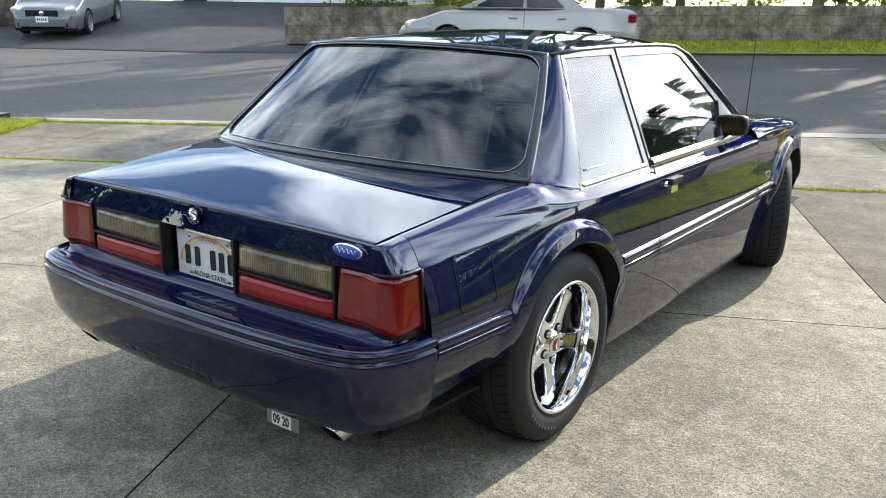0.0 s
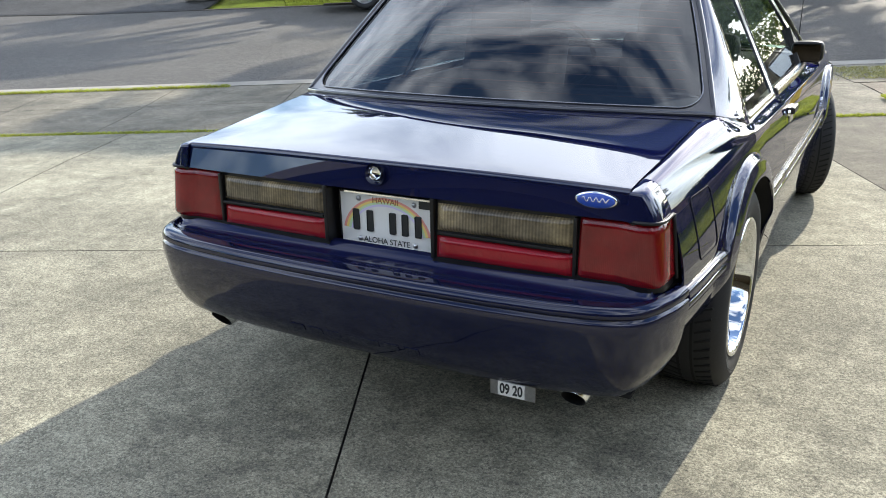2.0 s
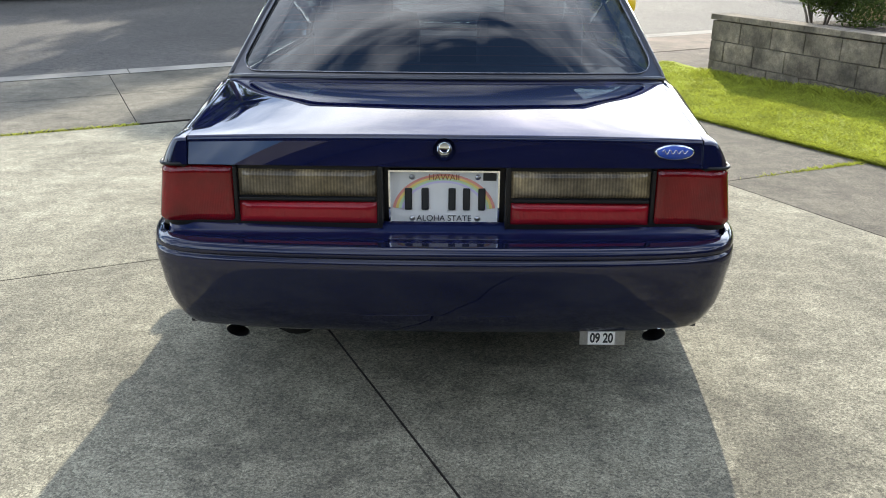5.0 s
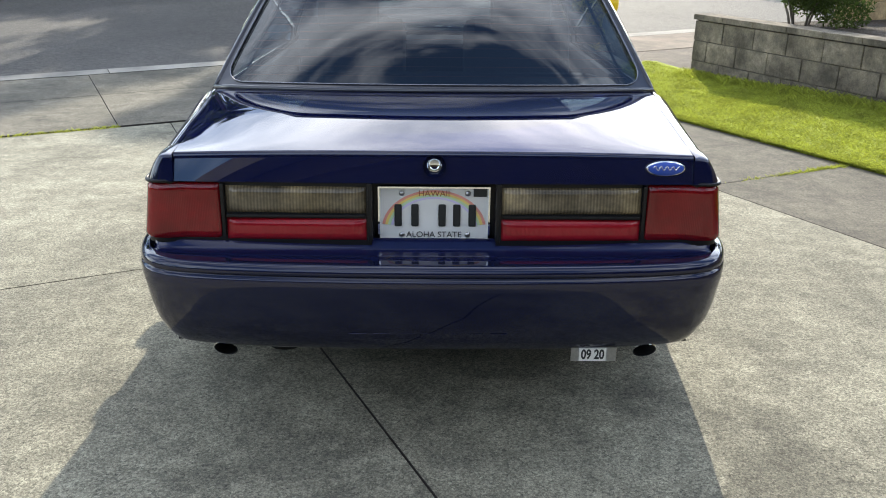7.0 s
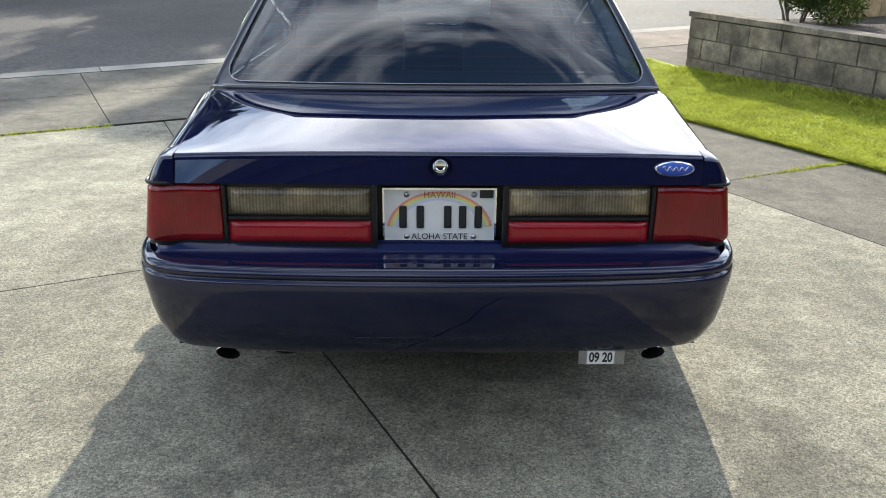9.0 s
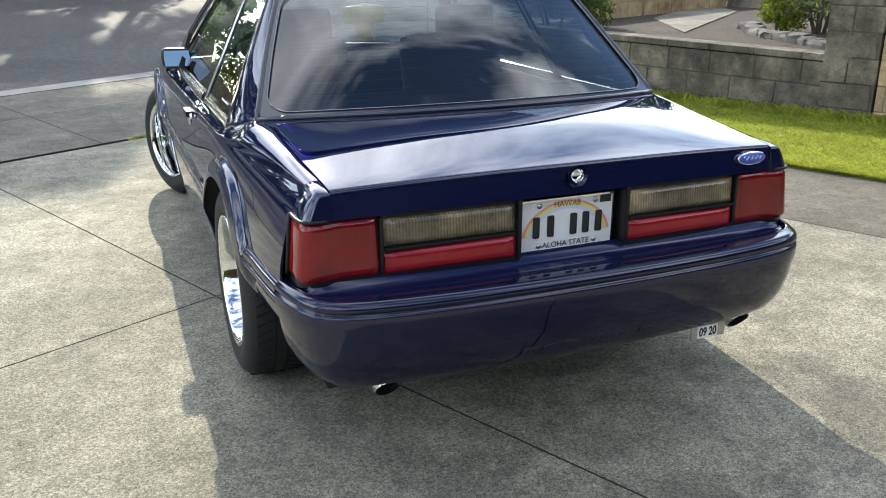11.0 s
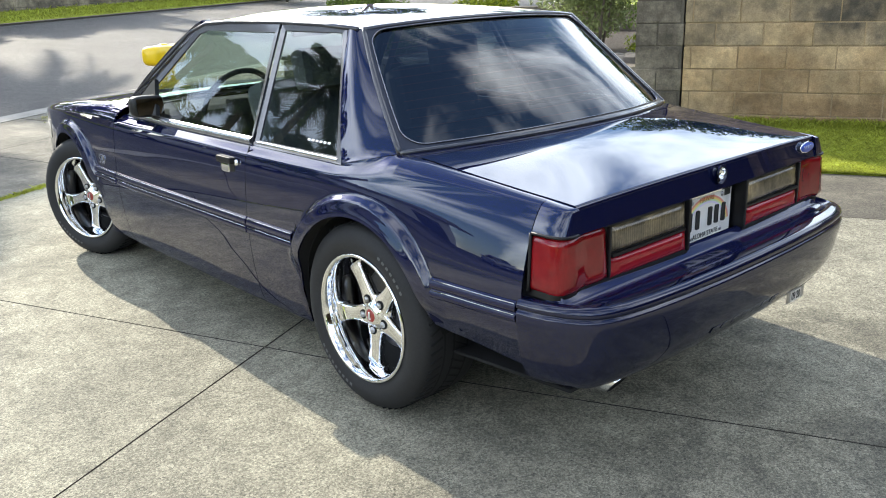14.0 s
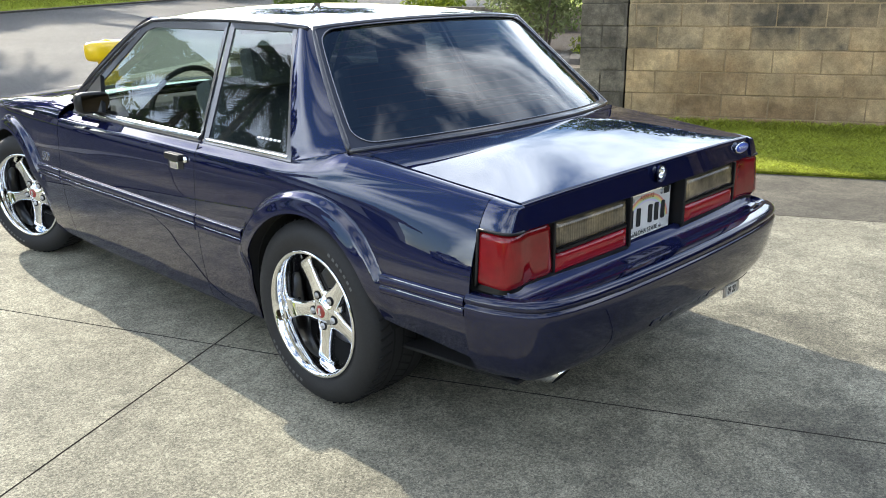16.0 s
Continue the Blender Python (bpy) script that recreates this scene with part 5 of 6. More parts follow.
# cabin
SEAT = mat("grey_cloth", (0.085, 0.085, 0.095), 0.9, var=.1, fine=.2)
DASH = mat("dash_vinyl", (0.045, 0.045, 0.05), 0.95, fine=.2, spec=0.08)
box("cabin_floor", (1.4, 2.2, .03), (0, 1.95, .25), DASH, car)
box("rear_shelf", (1.3, .40, .02), (0, 1.02, .875), SEAT, car)
box("rear_seat", (1.25, .50, .22), (0, 1.50, .42), SEAT, car, bevel=.05)
box("rear_seat_back", (1.25, .16, .55), (0, 1.22, .62), SEAT, car, bevel=.05, rot=Matrix.Rotation(-.25, 3, "X"))
for x in (-.37, .37):
    box("front_seat", (.50, .52, .18), (x, 2.20, .42), SEAT, car, bevel=.05)
    box("front_seat_back", (.48, .14, .62), (x, 1.90, .73), SEAT, car, bevel=.05, rot=Matrix.Rotation(-.3, 3, "X"))
    box("head_rest", (.26, .10, .17), (x, 1.80, 1.08), SEAT, car, bevel=.035, rot=Matrix.Rotation(-.2, 3, "X"))
box("dashboard", (1.38, .40, .20), (0, 2.80, .76), DASH, car, bevel=.06)
box("rear_bulkhead", (1.3, .04, .6), (0, .98, .56), UNDER, car)
for s in (1, -1):
    box("door_card", (.03, 1.2, .50), (s * .755, 2.28, .58), SEAT, car, bevel=.01)
wheel_pts = [(-.37 + .185 * math.cos(a), 2.52 - .185 * math.sin(a) * .36, .86 + .185 * math.sin(a) * .93) for a in np.linspace(0, 2 * math.pi, 33)]
rod("steering_wheel", wheel_pts, .013, DASH, car)
box("steering_hub", (.10, .06, .08), (-.37, 2.54, .86), DASH, car, bevel=.015)
box("rear_view_mirror", (.22, .03, .06), (0, 2.42, 1.20), DASH, car, bevel=.012)

# ---- things of the street ----
def hydrant():
    root = tagged(new("fire_hydrant"), "yellow painted fire hydrant with a broad capped head", "hydrant")
    u, v = 5.15, 6.39
    root.matrix_basis = Matrix.Translation(P(u, v, .262)) @ Matrix.Rotation(radians(29), 4, "Z") @ Matrix.Scale(.83, 4)
    R = Matrix.Rotation(-math.pi / 2, 4, "Y")
    turned("barrel", [(.0, -.16), (.115, -.16), (.115, -.075), (.105, -.065), (.105, .14)], YELLOW, root, n=40, rot=R)
    turned("flange", [(.105, .14), (.160, .145), (.165, .16), (.160, .185), (.115, .19)], YELLOW, root, n=40, rot=R)
    turned("neck", [(.112, .19), (.108, .25), (.125, .36), (.150, .44), (.165, .46)], YELLOW, root, n=40, rot=R)
    for k in range(8):
        a = 2 * math.pi * k / 8
        turned("bolt", [(0, .02), (.014, .018), (.014, -.01)], YELLOW, root, n=6, at=(.138 * math.cos(a), .138 * math.sin(a), .19), rot=R)
    # head: a lying barrel with chamfered ends
    prof = [(.0, -.335), (.085, -.335), (.125, -.30), (.135, -.24), (.138, 0), (.135, .24), (.125, .30), (.085, .335), (.0, .335)]
    rings = []
    for r, x in prof:
        ring = []
        for k in range(32):
            a = 2 * math.pi * k / 32
            c_, s_ = math.cos(a), math.sin(a)
            ring.append((x, r * 1.0 * math.copysign(abs(c_) ** .6, c_), .545 + r * .93 * math.copysign(abs(s_) ** .6, s_)))
        rings.append(ring)
    sheet("head", rings, YELLOW, root, loop=True)
    turned("cap", [(.0, .69), (.03, .69), (.06, .675), (.07, .655)], YELLOW, root, n=24, rot=R)
    for i in range(3):
        box("stencil_mark", (.014, .004, .022), (.10 + i * .02, -.137, .575), INK, root, bevel=.001)
    return root


hydrant()


def leaf_cloud(rng, count, centre, radii, size, verts, faces, hollow=.55, cut=None):
    for _ in range(count):
        while True:
            d = Vector((rng.gauss(0, 1), rng.gauss(0, 1), rng.gauss(0, 1))).normalized() * (hollow + (1 - hollow) * rng.random() ** .6)
            p = Vector((centre[0] + d.x * radii[0], centre[1] + d.y * radii[1], centre[2] + d.z * radii[2]))
            if cut is None or cut(p):
                break
        n = Vector((rng.gauss(0, 1), rng.gauss(0, 1), rng.gauss(.6, .8))).normalized()
        t = n.orthogonal().normalized()
        t = Matrix.Rotation(rng.uniform(0, 6.28), 3, n) @ t
        b = n.cross(t)
        l, w = size * rng.uniform(.7, 1.3), size * rng.uniform(.3, .5)
        k = len(verts)
        verts += [p - t * l * .5, p + b * w * .5, p + t * l * .5 - n * l * .15, p - b * w * .5]
        faces.append((k, k + 1, k + 2, k + 3))


def shrub(name, label, at, height, width, count, material, seed, leaf=.06, stems=5, base=.35):
    rng = random.Random(seed)
    root = tagged(new(name), label, "shrub")
    root.matrix_basis = Matrix.Translation(at)
    for i in range(stems):
        a = 6.283 * i / stems + rng.uniform(-.4, .4)
        r = width * .3 * rng.uniform(.5, 1.2)
        rod("stem", [(rng.gauss(0, .04), rng.gauss(0, .04), -.05), (r * .35 * math.cos(a), r * .35 * math.sin(a), height * .35), (r * math.cos(a), r * math.sin(a), height * .75)], .018, BARK, root, n=6, taper=.4)
    verts, faces = [], []
    for i in range(9):
        a = 6.283 * rng.random()
        q = width * .33 * math.sqrt(rng.random())
        c = (q * math.cos(a), q * math.sin(a), height * (base + (1 - base) * rng.uniform(.25, .85)))
        r = width * rng.uniform(.16, .30)
        leaf_cloud(rng, count // 9, c, (r, r, r * .8), leaf, verts, faces, .35)
    add("crown", verts, faces, material, root, smooth=False)
    return root


def palm(u, v, height, seed, lean=(0, 0)):
    rng = random.Random(seed)
    root = tagged(new("palm_tree"), "tall palm tree with drooping fronds across the street", "palm", "palms across the street")
    x, y, z = P(u, v, lot_z(u, v))
    root.matrix_basis = Matrix.Translation((x, y, z - .1))
    pts = [(lean[0] * t * t, lean[1] * t * t, height * t) for t in np.linspace(0, 1, 12)]
    rod("trunk", pts, .15, BARK, root, n=12, taper=.6)
    top = Vector(pts[-1])
    for i in range(24):
        az, el = 6.283 * i / 24 + rng.uniform(-.2, .2), rng.uniform(-.25, 1.15)
        L = rng.uniform(1.7, 2.5)
        d = Vector((math.cos(az), math.sin(az), 0))
        spine = []
        for t in np.linspace(0, 1, 12):
            s_ = L * t
            spine.append(top + d * s_ * math.cos(el) * (1 - .12 * t) + Vector((0, 0, math.sin(el) * s_ - (.35 + .35 * math.cos(el)) * L * t ** 2.2)))
        verts, faces = [], []
        side = d.cross(Vector((0, 0, 1)))
        for j in range(46):
            t = .12 + .88 * j / 46
            f = t * 11
            k = min(int(f), 10)
            p = spine[k].lerp(spine[k + 1], f - k)
            ax = (spine[k + 1] - spine[k]).normalized()
            ll = .55 * math.sin(math.pi * min(1, .15 + t * .8)) + .1
            for sg in (1, -1):
                tip = p + (side * sg * .8 + ax * .55 + Vector((0, 0, -.35 + rng.gauss(0, .12)))).normalized() * ll
                w = ax * .032
                b = len(verts)
                verts += [p - w, p + w, tip]
                faces.append((b, b + 1, b + 2))
        for k in range(11):
            b = len(verts)
            w = side * .02 * (1.1 - k / 11)
            verts += [spine[k] - w, spine[k] + w, spine[k + 1] + w, spine[k + 1] - w]
            faces.append((b, b + 1, b + 2, b + 3))
        add("frond", verts, faces, PALM_LEAF, root, smooth=False)
    return root


palm(6.0, 19.6, 7.6, 1, (.3, .2))
palm(10.6, 20.2, 6.0, 2, (-.3, .1))
palm(13.6, 22.2, 7.4, 3, (.2, .3))
palm(-0.4, 20.0, 8.3, 4, (.2, -.1))
palm(-3.7, 23.5, 8.1, 5, (.1, .2))
palm(19.0, 19.4, 5.5, 6, (.1, .0))

palm(1.0, 22.6, 7.6, 7, (.2, .1))
palm(3.2, 23.4, 8.0, 8, (-.2, .2))
palm(-1.7, 22.8, 7.2, 9, (.3, .0))
palm(2.0, 25.2, 9.0, 10, (.1, .2))


def tree(u, v, height, spread, seed, label="broad dark green tree across the street"):
    rng = random.Random(seed)
    root = tagged(new("tree"), label, "tree", "trees across the street")
    x, y, z = P(u, v, lot_z(u, v))
    root.matrix_basis = Matrix.Translation((x, y, z - .1))
    rod("trunk", [(rng.gauss(0, .05), rng.gauss(0, .05), height * .5 * t) for t in np.linspace(0, 1, 6)], .20, BARK, root, n=12, taper=.6)
    verts, faces = [], []
    for i in range(7):
        a = 6.283 * i / 7 + rng.uniform(-.3, .3)
        r, h = spread * rng.uniform(.45, .8), height * rng.uniform(.62, .92)
        tip = Vector((r * math.cos(a), r * math.sin(a), h))
        rod("limb", [(0, 0, height * .42), tuple(Vector((0, 0, height * .5)).lerp(tip, .5) + Vector((0, 0, .2))), tuple(tip)], .09, BARK, root, n=8, taper=.3)
        for j in range(4):
            c = tip + Vector((rng.gauss(0, .5), rng.gauss(0, .5), rng.gauss(.1, .4)))
            q = spread * rng.uniform(.22, .36)
            leaf_cloud(rng, 420, c, (q, q, q * .7), .20, verts, faces, .4)
    add("crown", verts, faces, LEAF, root, smooth=False)
    return root


tree(9.2, 25.5, 8.0, 3.0, 204)
tree(10.6, 22.0, 9.6, 1.7, 205)
tree(10.4, 26.0, 8.5, 2.2, 206)
# distant row, added to darken the horizon that the roof mirrors
for i in range(9):
    tree(-5.0 + 4.2 * i, 40.0 + 2 * math.sin(i * 2.1), 12.5 + 1.5 * math.sin(i * 1.7), 3.6, 220 + i, "tall dark tree added far beyond the street for reflections")
# two trees added to break up the white sky mirrored in the roof
tree(31.0, 16.5, 8.0, 3.2, 231, "broad tree added down the street for reflections")
tree(36.0, 9.0, 8.5, 3.4, 232, "broad tree added down the street for reflections")
# out of view, added so the car's panels reflect something dark on this side
tree(18.5, 0.0, 5.6, 3.2, 210, "unseen dark green tree added behind the tall wall")
tree(12.4, -5.4, 5.0, 2.6, 211, "unseen dark green tree added behind the tall wall")

# ---- neighbour's garden behind the low wall ----
tagged(sheet("garden_ground", [[P(u, v, .59) for u in (5.65, 7, 9, 11, 13, 16)] for v in (-6, -2, 1, 2.5, 4.9)], SOIL, thick=.1), "dark earth of the raised garden behind the low wall", "garden bed", kind="structure")
tagged(sheet("garden_path", [[P(6.6 + .9 * t + w * 1.2, 3.1 + .25 * t + .9 * w, .602) for w in np.linspace(0, 1.4, 5)] for t in np.linspace(0, 4, 6)], WALK, flip=True, thick=.02), "grey concrete path behind the low wall", "path", kind="structure")
rng = random.Random(8)
edging = tagged(new("planter_edging"), "row of rough grey edging stones round the planter", "edging")
for i in range(15):
    t = i / 14
    u, v = 5.95 + 1.35 * t + .5 * max(0, t - .6), 1.36 + 1.6 * t - .6 * max(0, t - .7)
    bm = bm_box(bmesh.new(), (.23 * rng.uniform(.8, 1.2), .17, .22 * rng.uniform(.8, 1.15)), (0, 0, 0), None, .035)
    for q in bm.verts:
        q.co += Vector((rng.gauss(0, .006), rng.gauss(0, .006), rng.gauss(0, .006)))
    o = part("stone", bm, STONE, edging, smooth=False)
    o.matrix_basis = Matrix.Translation(P(u, v, .56)) @ Matrix.Rotation(GA + radians(50) + rng.gauss(0, .1), 4, "Z")
shrub("garden_shrub", "leafy green shrub with pale thin stems in the planter", P(7.5, 2.05, .52), 1.45, 1.8, 9000, LEAF_GLOSS, 11, .07, 7, .12)
shrub("garden_shrub", "low yellow-green shrub beside the planter stones", P(7.35, 2.40, .52), .48, .6, 1500, LEAF_LIGHT, 12, .05, 4, .1)
shrub("garden_shrub", "dark bush in the planter behind the pillar", P(8.4, 1.2, .5), 1.6, 1.9, 6000, LEAF, 13, .07, 5, .05)
shrub("garden_shrub", "small pale bush close to the pillar", P(6.35, 1.35, .52), .32, .4, 900, LEAF_LIGHT, 14, .04, 3, .1)
shrub("garden_shrub", "dense dark needle-leaved bush behind the low wall", P(6.35, 4.6, .34), .98, 1.35, 12000, LEAF, 17, .045, 5, .25)
front = block_wall("wall_garden_front", "low tan block wall at the front of the garden", P(11.3, 4.75), GA + math.pi / 2, 4.0, .38, 3, BLOCK_TAN, seed=9)
block_wall("wall_garden_side", "grey block wall at the side of the garden", P(11.5, 4.75), GA + math.pi, 3.0, .38, 3, BLOCK_GREY, seed=10)
shrub("yard_plant", "spiky yellow-green plants behind the garden wall", P(13.5, 5.4, street_z(13, 6)), 1.0, 1.5, 2200, LEAF_LIGHT, 15, .12, 6, .1)
shrub("yard_plant", "broad green bush by the pavement", P(24.0, 16.2, street_z(24, 16)), 1.5, 3.0, 4500, LEAF, 16, .12, 6, .05)

# ---- across the street ----
far_wall = block_wall("wall_far", "old grey block retaining wall across the street", P(-6.4, 18.2), GA - math.pi / 2, 40.0, .32, 4, BLOCK_GREY, l=.8, h=.215, seed=20)
far_wall.matrix_basis = Matrix.Translation((*P(-6.4, 18.2)[:2], .52)) @ Matrix.Rotation(GA - math.pi / 2, 4, "Z") @ Matrix.Rotation(radians(.9), 4, "X")
FG = (17.16, 17.5, 18.22)
far_grass = tagged(sheet("verge", [[P(u, v, street_z(u, 17) + .035 + .24 * (v - 17.1)) for u in (-3.9, 0, 5, 10, 16, 24, 34)] for v in FG], TURF, thick=.05), "grass verge in front of the far wall", "verge", kind="structure")
blades("verge_grass", 20000, lambda r: ((lambda u, v: (u, v, street_z(u, 17) + .035 + .24 * (v - 17.1)))(r.uniform(-3.9, 24), r.uniform(17.18, 18.2))), BLADE, "green grass of the far verge", .03, .08, .012, .7, 30)
tagged(sheet("far_drive", [[P(u, v, lot_z(u, v) + .012 - .05 * step(16.87, 16.80, v) + .03 * step(17.1, 19.5, v)) for u in (-18, -15.5, -12, -9, -6, -5.65)] for v in (16.80, 16.87, 17.2, 18, 20, 23, 26, 28)], ASPHALT_DK, thick=.04), "dark asphalt driveway rising to a garage", "driveway", kind="structure")
rngh = random.Random(44)
for i in range(14):
    u = -4.6 + i * 2.2
    shrub("hedge_bush", "bright yellow-green bush above the far wall", P(u, 18.95 + rngh.uniform(-.1, .2), street_z(u, 18) + .65), rngh.uniform(.8, 1.3), 2.3, 1300, LEAF_LIGHT if i % 3 else LEAF, 50 + i, .12, 3, .05)

for i in range(8):
    u = -3.0 + i * 2.7
    shrub("tall_shrub", "tall dense dark shrub behind the far wall", P(u, 21.6 + rngh.uniform(-.4, .4), street_z(u, 18) + .6), rngh.uniform(3.0, 4.2), 3.2, 5200, LEAF, 120 + i, .24, 3, .08)
# hedge added out of view to darken what the left doors reflect
for i in range(6):
    shrub("unseen_hedge", "unseen dark green hedge bush added beside the driveway for reflections", P(-11.2 + rngh.uniform(-.2, .2), -5.2 + i * 1.9, -.05), rngh.uniform(2.0, 2.7), 2.6, 7000, LEAF, 140 + i, .17, 3, .03)

house = tagged(new("house"), "single-storey house with a white garage door across the street", "house")
hx, hy, _z = P(-9.0, 29.0)
house.matrix_basis = Matrix.Translation((hx, hy, lot_z(-9, 28) - .05)) @ Matrix.Rotation(GA, 4, "Z")
box("wall", (13.0, 6.0, 2.9), (1.0, 2.0, 1.45), HOUSE_WALL, house, bevel=.01)
gd = box("garage_door", (5.0, .08, 2.2), (-.6, -1.03, 1.1), GARAGE, house, bevel=.01)
for i in range(4):
    box("door_panel", (4.86, .03, .46), (-.6, -1.085, .30 + i * .53), GARAGE, gd, bevel=.012)
solid_rings("roof", [[(x, y, z) for y, z in ((-2.0, 2.85), (2.0, 4.6), (6.0, 2.85), (6.0, 2.7), (2.0, 4.45), (-2.0, 2.7))] for x in (-6.4, 8.4)], ROOF_TILE, house, smooth=False)
box("door", (.9, .06, 2.0), (-4.6, -1.02, 1.0), BLACK, house, bevel=.01)
block_wall("wall_drive_side", "grey block wall beside the far driveway", P(-15.8, 24.5), GA + math.pi, 6.0, .75, 4, BLOCK_GREY, seed=22)
shrub("hedge_bush", "green bush beside the far driveway wall", P(-16.8, 20.0, .9), 1.6, 2.2, 2500, LEAF, 91, .12, 4, .05)


def sedan(name, label, at, heading, paint, L=4.8, W=.90, H=1.46, deck=.98, hood=.92, bonnet=1.35, boot=.95, hubs=(1.05, 3.83), R=.32, grille=True, orange=False, pitch=0.0):
    """A four-door saloon facing local +y from its rear bumper at y 0."""
    root = tagged(new(name), label, "car")
    root.matrix_basis = Matrix.Translation(at) @ Matrix.Rotation(heading, 4, "Z") @ Matrix.Rotation(pitch, 4, "X")
    arch = [(h, R + .01, R + .045) for h in hubs]

    def low(y):
        z = .22 + .14 * step(.5, 0, y) + .06 * step(L - .5, L, y)
        for yc, zc, r in arch:
            if abs(y - yc) < r:
                z = max(z, zc + math.sqrt(r * r - (y - yc) ** 2))
        return z

    def half(y):
        return W * curve([0, .06, .25, .8, L / 2, L - 1.1, L - .4, L - .1, L], [.72, .84, .94, .985, 1, .985, .92, .80, .62], y)

    def top(y):
        return curve([0, .05, .25, boot + .2, boot + .7, L - bonnet - .3, L - bonnet + .2, L - .5, L - .12, L], [.62, deck - .06, deck, deck + .02, deck - .03, hood + .05, hood + .05, hood - .12, hood - .24, .50], y)
    ys = sorted({round(v, 4) for v in list(np.linspace(0, L, 60)) + [.02, .05, .1, L - .02, L - .06] + [yc + r * math.cos(radians(k)) * .9999 for yc, zc, r in arch for k in range(0, 181, 12)]})
    rows = []
    for y in ys:
        w, a, t = half(y), low(y), top(y)
        b = max(a + .02, t - .09)
        right = [(w * (1 - .06 * abs((a + (b - a) * k) - .55) / .4), a + (b - a) * k) for k in np.linspace(0, 1, 9)]
        cur = [(right[-1][0] - .16 * (1 - math.cos(q)), b + (t - b) * math.sin(q)) for q in np.linspace(.2, math.pi / 2, 6)]
        mid = [(cur[-1][0] * k, t + .03 * (1 - k * k)) for k in (.66, .33, 0)]
        hs = right + cur + mid
        rows.append([(x, y, z) for x, z in hs] + [(-x, y, z) for x, z in hs[-2::-1]])
    sheet("body", rows, paint, root, thick=.01, flip=True)
    box("underside", (2 * W - .25, L - .5, .2), (0, L / 2, .28), UNDER, root)
    box("rear_fascia", (2 * W * .74, .05, .36), (0, .0, .50), paint, root, bevel=.02)
    box("front_fascia", (2 * W * .66, .06, .22), (0, L - .03, .42), paint, root, bevel=.03)
    # greenhouse
    y0, y1, y2, y3 = boot, boot + .62, L - bonnet - .85, L - bonnet
    wb, wt, zb = W * .87, W * .66, deck - .01
    b0, t0 = [(-wb, y0, zb), (-wb, y3, zb)], [(-wt, y1, H - .06), (-wt, y2, H - .06)]
    sheet("roof", [[(x * wt, y1 + (y2 - y1) * k + .05 * (1 - x * x) * (2 * k - 1), H - .06 + .06 * (1 - x * x) * (.7 + .3 * math.sin(math.pi * k))) for x in np.linspace(-1, 1, 11)] for k in np.linspace(0, 1, 8)], paint, root, thick=.03, flip=True)
    sheet("windscreen", [[(x * (wb + (wt - wb) * k), y3 + .15 * (1 - x * x) + (y2 + .05 * (1 - x * x) - y3 - .15 * (1 - x * x)) * k, zb + (H - .05 - zb) * k) for x in np.linspace(-1, 1, 9)] for k in np.linspace(0, 1, 6)], GLASS_TINT, root, flip=True)
    sheet("rear_window", [[(x * (wb + (wt - wb) * k), y0 - .08 * (1 - x * x) + (y1 - .05 * (1 - x * x) - y0 + .08 * (1 - x * x)) * k, zb + (H - .05 - zb) * k) for x in np.linspace(-1, 1, 9)] for k in np.linspace(0, 1, 6)], GLASS_TINT, root)
    for s in (1, -1):
        def sp(y, k, d=0.0):
            return (s * (wb + (wt - wb) * k + d), y, zb + (H - .06 - zb) * k)
        sheet("cabin_side", [[sp(y0 + (y3 - y0) * q + ((y1 + (y2 - y1) * q) - (y0 + (y3 - y0) * q)) * k, k) for q in np.linspace(0, 1, 10)] for k in (0, .3, .6, 1)], paint, root, thick=.02, flip=(s < 0))
        m = (y0 + y3) / 2 - .05
        for q in ([(y0 + .42, .06), (m - .03, .06), (m - .02, .88), (y1 + .12, .88)], [(m + .04, .06), (y3 - .28, .06), (y2 - .04, .88), (m + .03, .88)]):
            add("side_window", [sp(y, k, .014) for y, k in q], [(0, 1, 2, 3)], GLASS_DARK, root, smooth=False, thick=.004)
        for yh in (m - .38 - .35, m + .22):
            box("door_handle", (.03, .17, .035), (s * (half(yh) - .005), yh, deck - .19), paint, root, bevel=.01)
        rod("door_seam", [(s * (half(m) * .985 + .002), m, z) for z in np.linspace(.35, zb - .02, 6)], .005, UNDER, root, n=6)
        box("mirror", (.17, .10, .12), (s * (W + .05), y3 - .32, deck + .05), paint, root, bevel=.03)
        box("headlamp", (.30, .26, .15), (s * (W * .715), L - .27, hood - .245), LAMP_GLASS, root, "clear headlamp", bevel=.05, rot=Matrix.Rotation(-.30, 3, "X") @ Matrix.Rotation(-s * .35, 3, "Z"))
        if orange:
            box("turn_lamp", (.12, .22, .11), (s * (W * .80), L - .34, hood - .25), AMBER, root, "amber turn lamp", bevel=.03)
        box("tail_lamp", (.34, .16, .15), (s * (W * .74), .12, deck - .17), RED, root, bevel=.03)
        for yc in hubs:
            wr = new("wheel")
            wr.parent = root
            wr.matrix_basis = Matrix.Translation((s * (W - .005), yc, R)) @ (Matrix.Identity(4) if s > 0 else Matrix.Rotation(math.pi, 4, "Z"))
            turned("tyre", [(.20, -.01), (.22, .0), (.27, .004), (R - .02, -.01), (R, -.04), (R, -.17), (.2, -.19)], RUBBER, wr, n=40)
            turned("rim", [(.212, .0), (.20, -.01), (.19, -.05), (.0, -.06)], STEEL, wr, n=40)
            for k in range(7):
                a = 2 * math.pi * k / 7
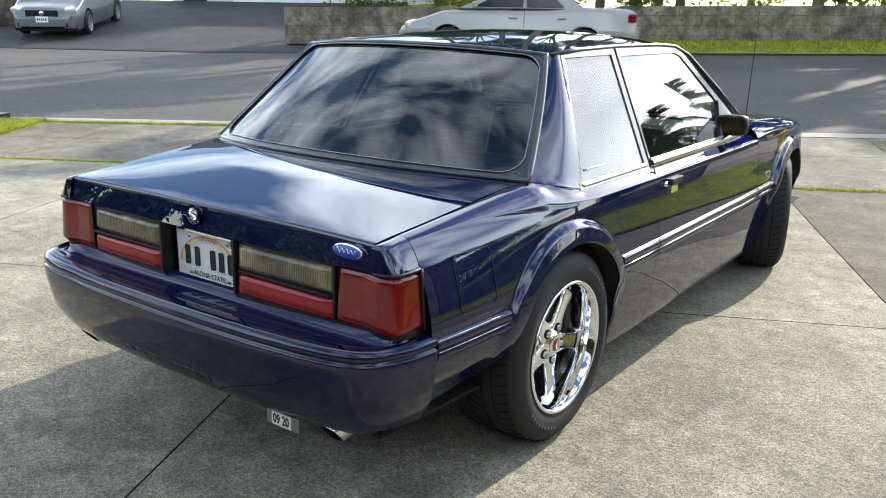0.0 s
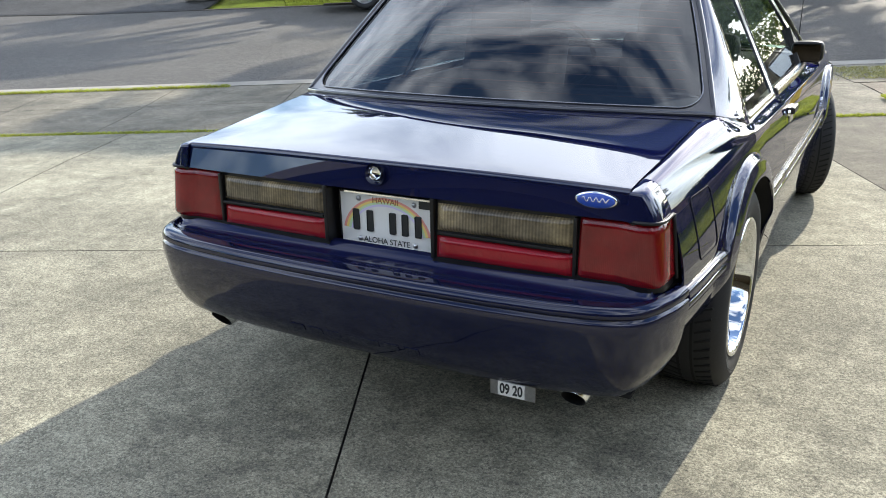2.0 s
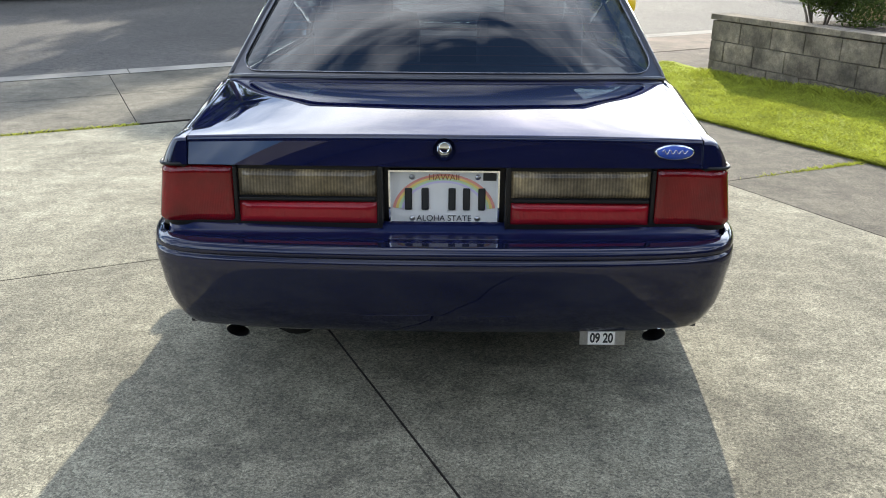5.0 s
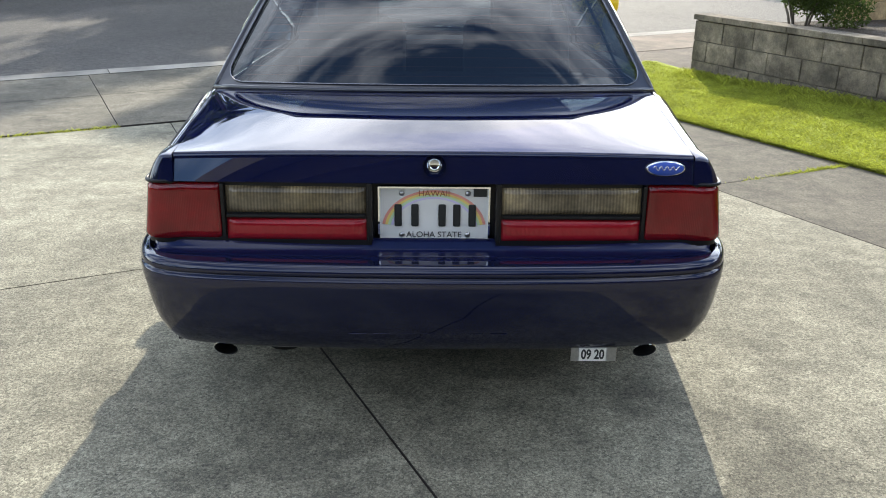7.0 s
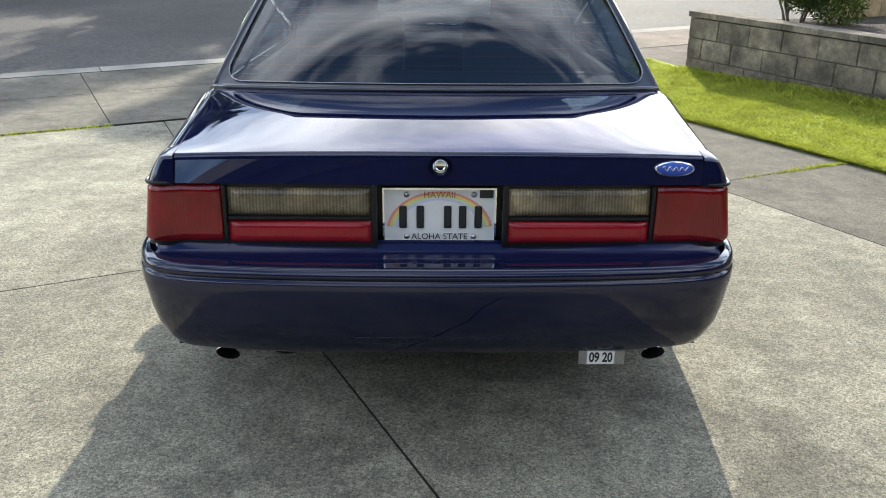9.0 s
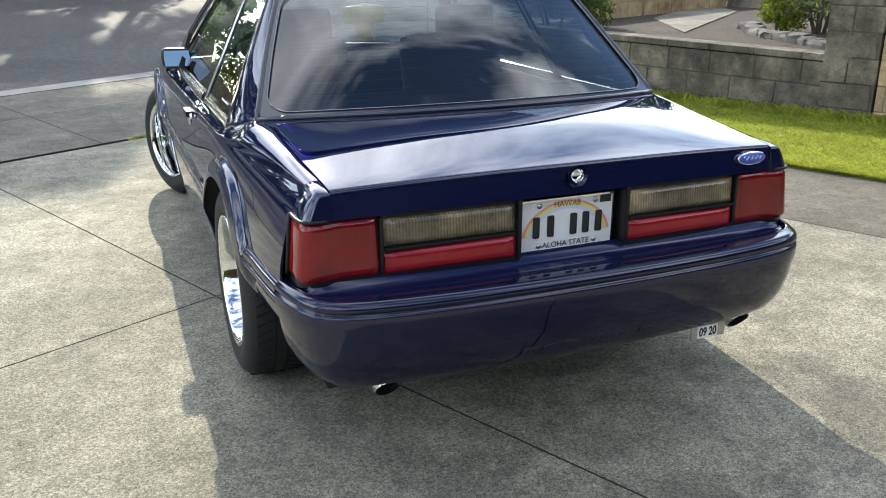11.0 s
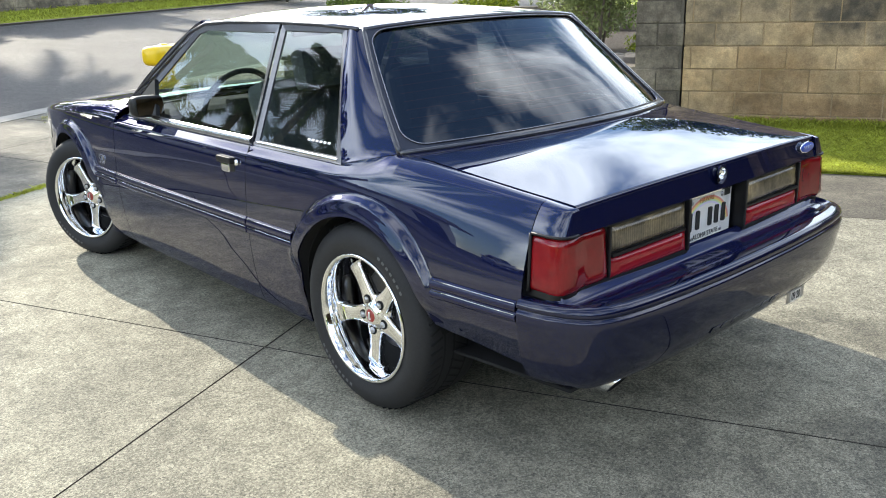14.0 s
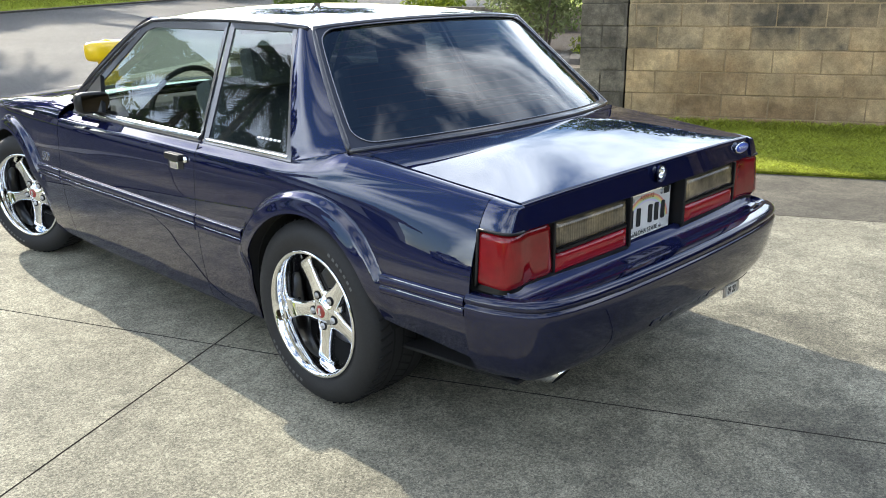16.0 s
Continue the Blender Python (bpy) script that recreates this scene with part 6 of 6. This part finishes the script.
                bm = bm_box(bmesh.new(), (.02, .05, .17), Matrix.Rotation(a, 3, "X") @ Vector((-.015, 0, .11)), Matrix.Rotation(a, 3, "X"), .006)
                part("spoke", bm, STEEL, wr)
    if grille:
        gr = box("grille", (.80, .05, .17), (0, L - .05, hood - .31), UNDER, root, "dark mesh grille with a bright surround", bevel=.02)
        for i in range(4):
            box("grille_bar", (.66, .01, .008), (0, L - .026, hood - .35 + i * .03), BLACK, gr, bevel=0)
        turned("grille_badge", [(.0, .01), (.05, .008), (.06, 0)], CHROME, gr, n=24, at=(0, L - .025, hood - .30), rot=Matrix.Rotation(math.pi / 2, 4, "Z"))
        box("lower_intake", (1.25, .05, .10), (0, L - .03, .36), UNDER, root, bevel=.02)
    pl = box("number_plate", (.305, .01, .15), (0, L + .005, .50), PLATE_WHITE, root, bevel=.003)
    for i in range(5):
        box("plate_mark", (.03, .004, .06), (-.10 + i * .05, L + .011, .50), INK, pl, bevel=0)
    return root


GLASS_DARK = mat("dark_window", (0.01, 0.011, 0.012), 0.03, coat=1.0, coat_rough=0.0)
AMBER = mat("amber_lens", (0.55, 0.16, 0.01), 0.3, coat=1.0)
# parked along the far kerb, its nose to the left of the driveway
cx_, cy_, _ = P(-0.55 + 2.38, 15.9)
sedan("saloon", "pale silver four-door saloon parked at the far kerb", (cx_, cy_, street_z(0, 15.9)), GA + math.pi / 2, SILVER_WARM, 4.77, .89, 1.42, 1.0, .90, 1.30, 1.0, (1.02, 3.69), .31, False, True)
ang = radians(-48)
fx, fy = -19.6, 10.6
hd = Vector((math.cos(ang), math.sin(ang)))
tail = Vector((fx - hd.x * 4.8, fy - hd.y * 4.8))


def ground_at(x, y):
    u, v = x * GC + y * GS, -x * GS + y * GC
    return lot_z(u, v) + .012 + .03 * step(17.1, 19.5, v)


z_tail, z_nose = ground_at(tail.x + hd.x, tail.y + hd.y), ground_at(fx - hd.x, fy - hd.y)
slope = math.atan2(z_nose - z_tail, 2.8)
sedan("saloon", "silver saloon parked nose-out on the driveway opposite", (tail.x, tail.y, z_tail - math.tan(slope)), ang - math.pi / 2, SILVER, 4.8, .90, 1.47, 1.03, .95, 1.25, .95, (1.0, 3.78), .32, pitch=slope)
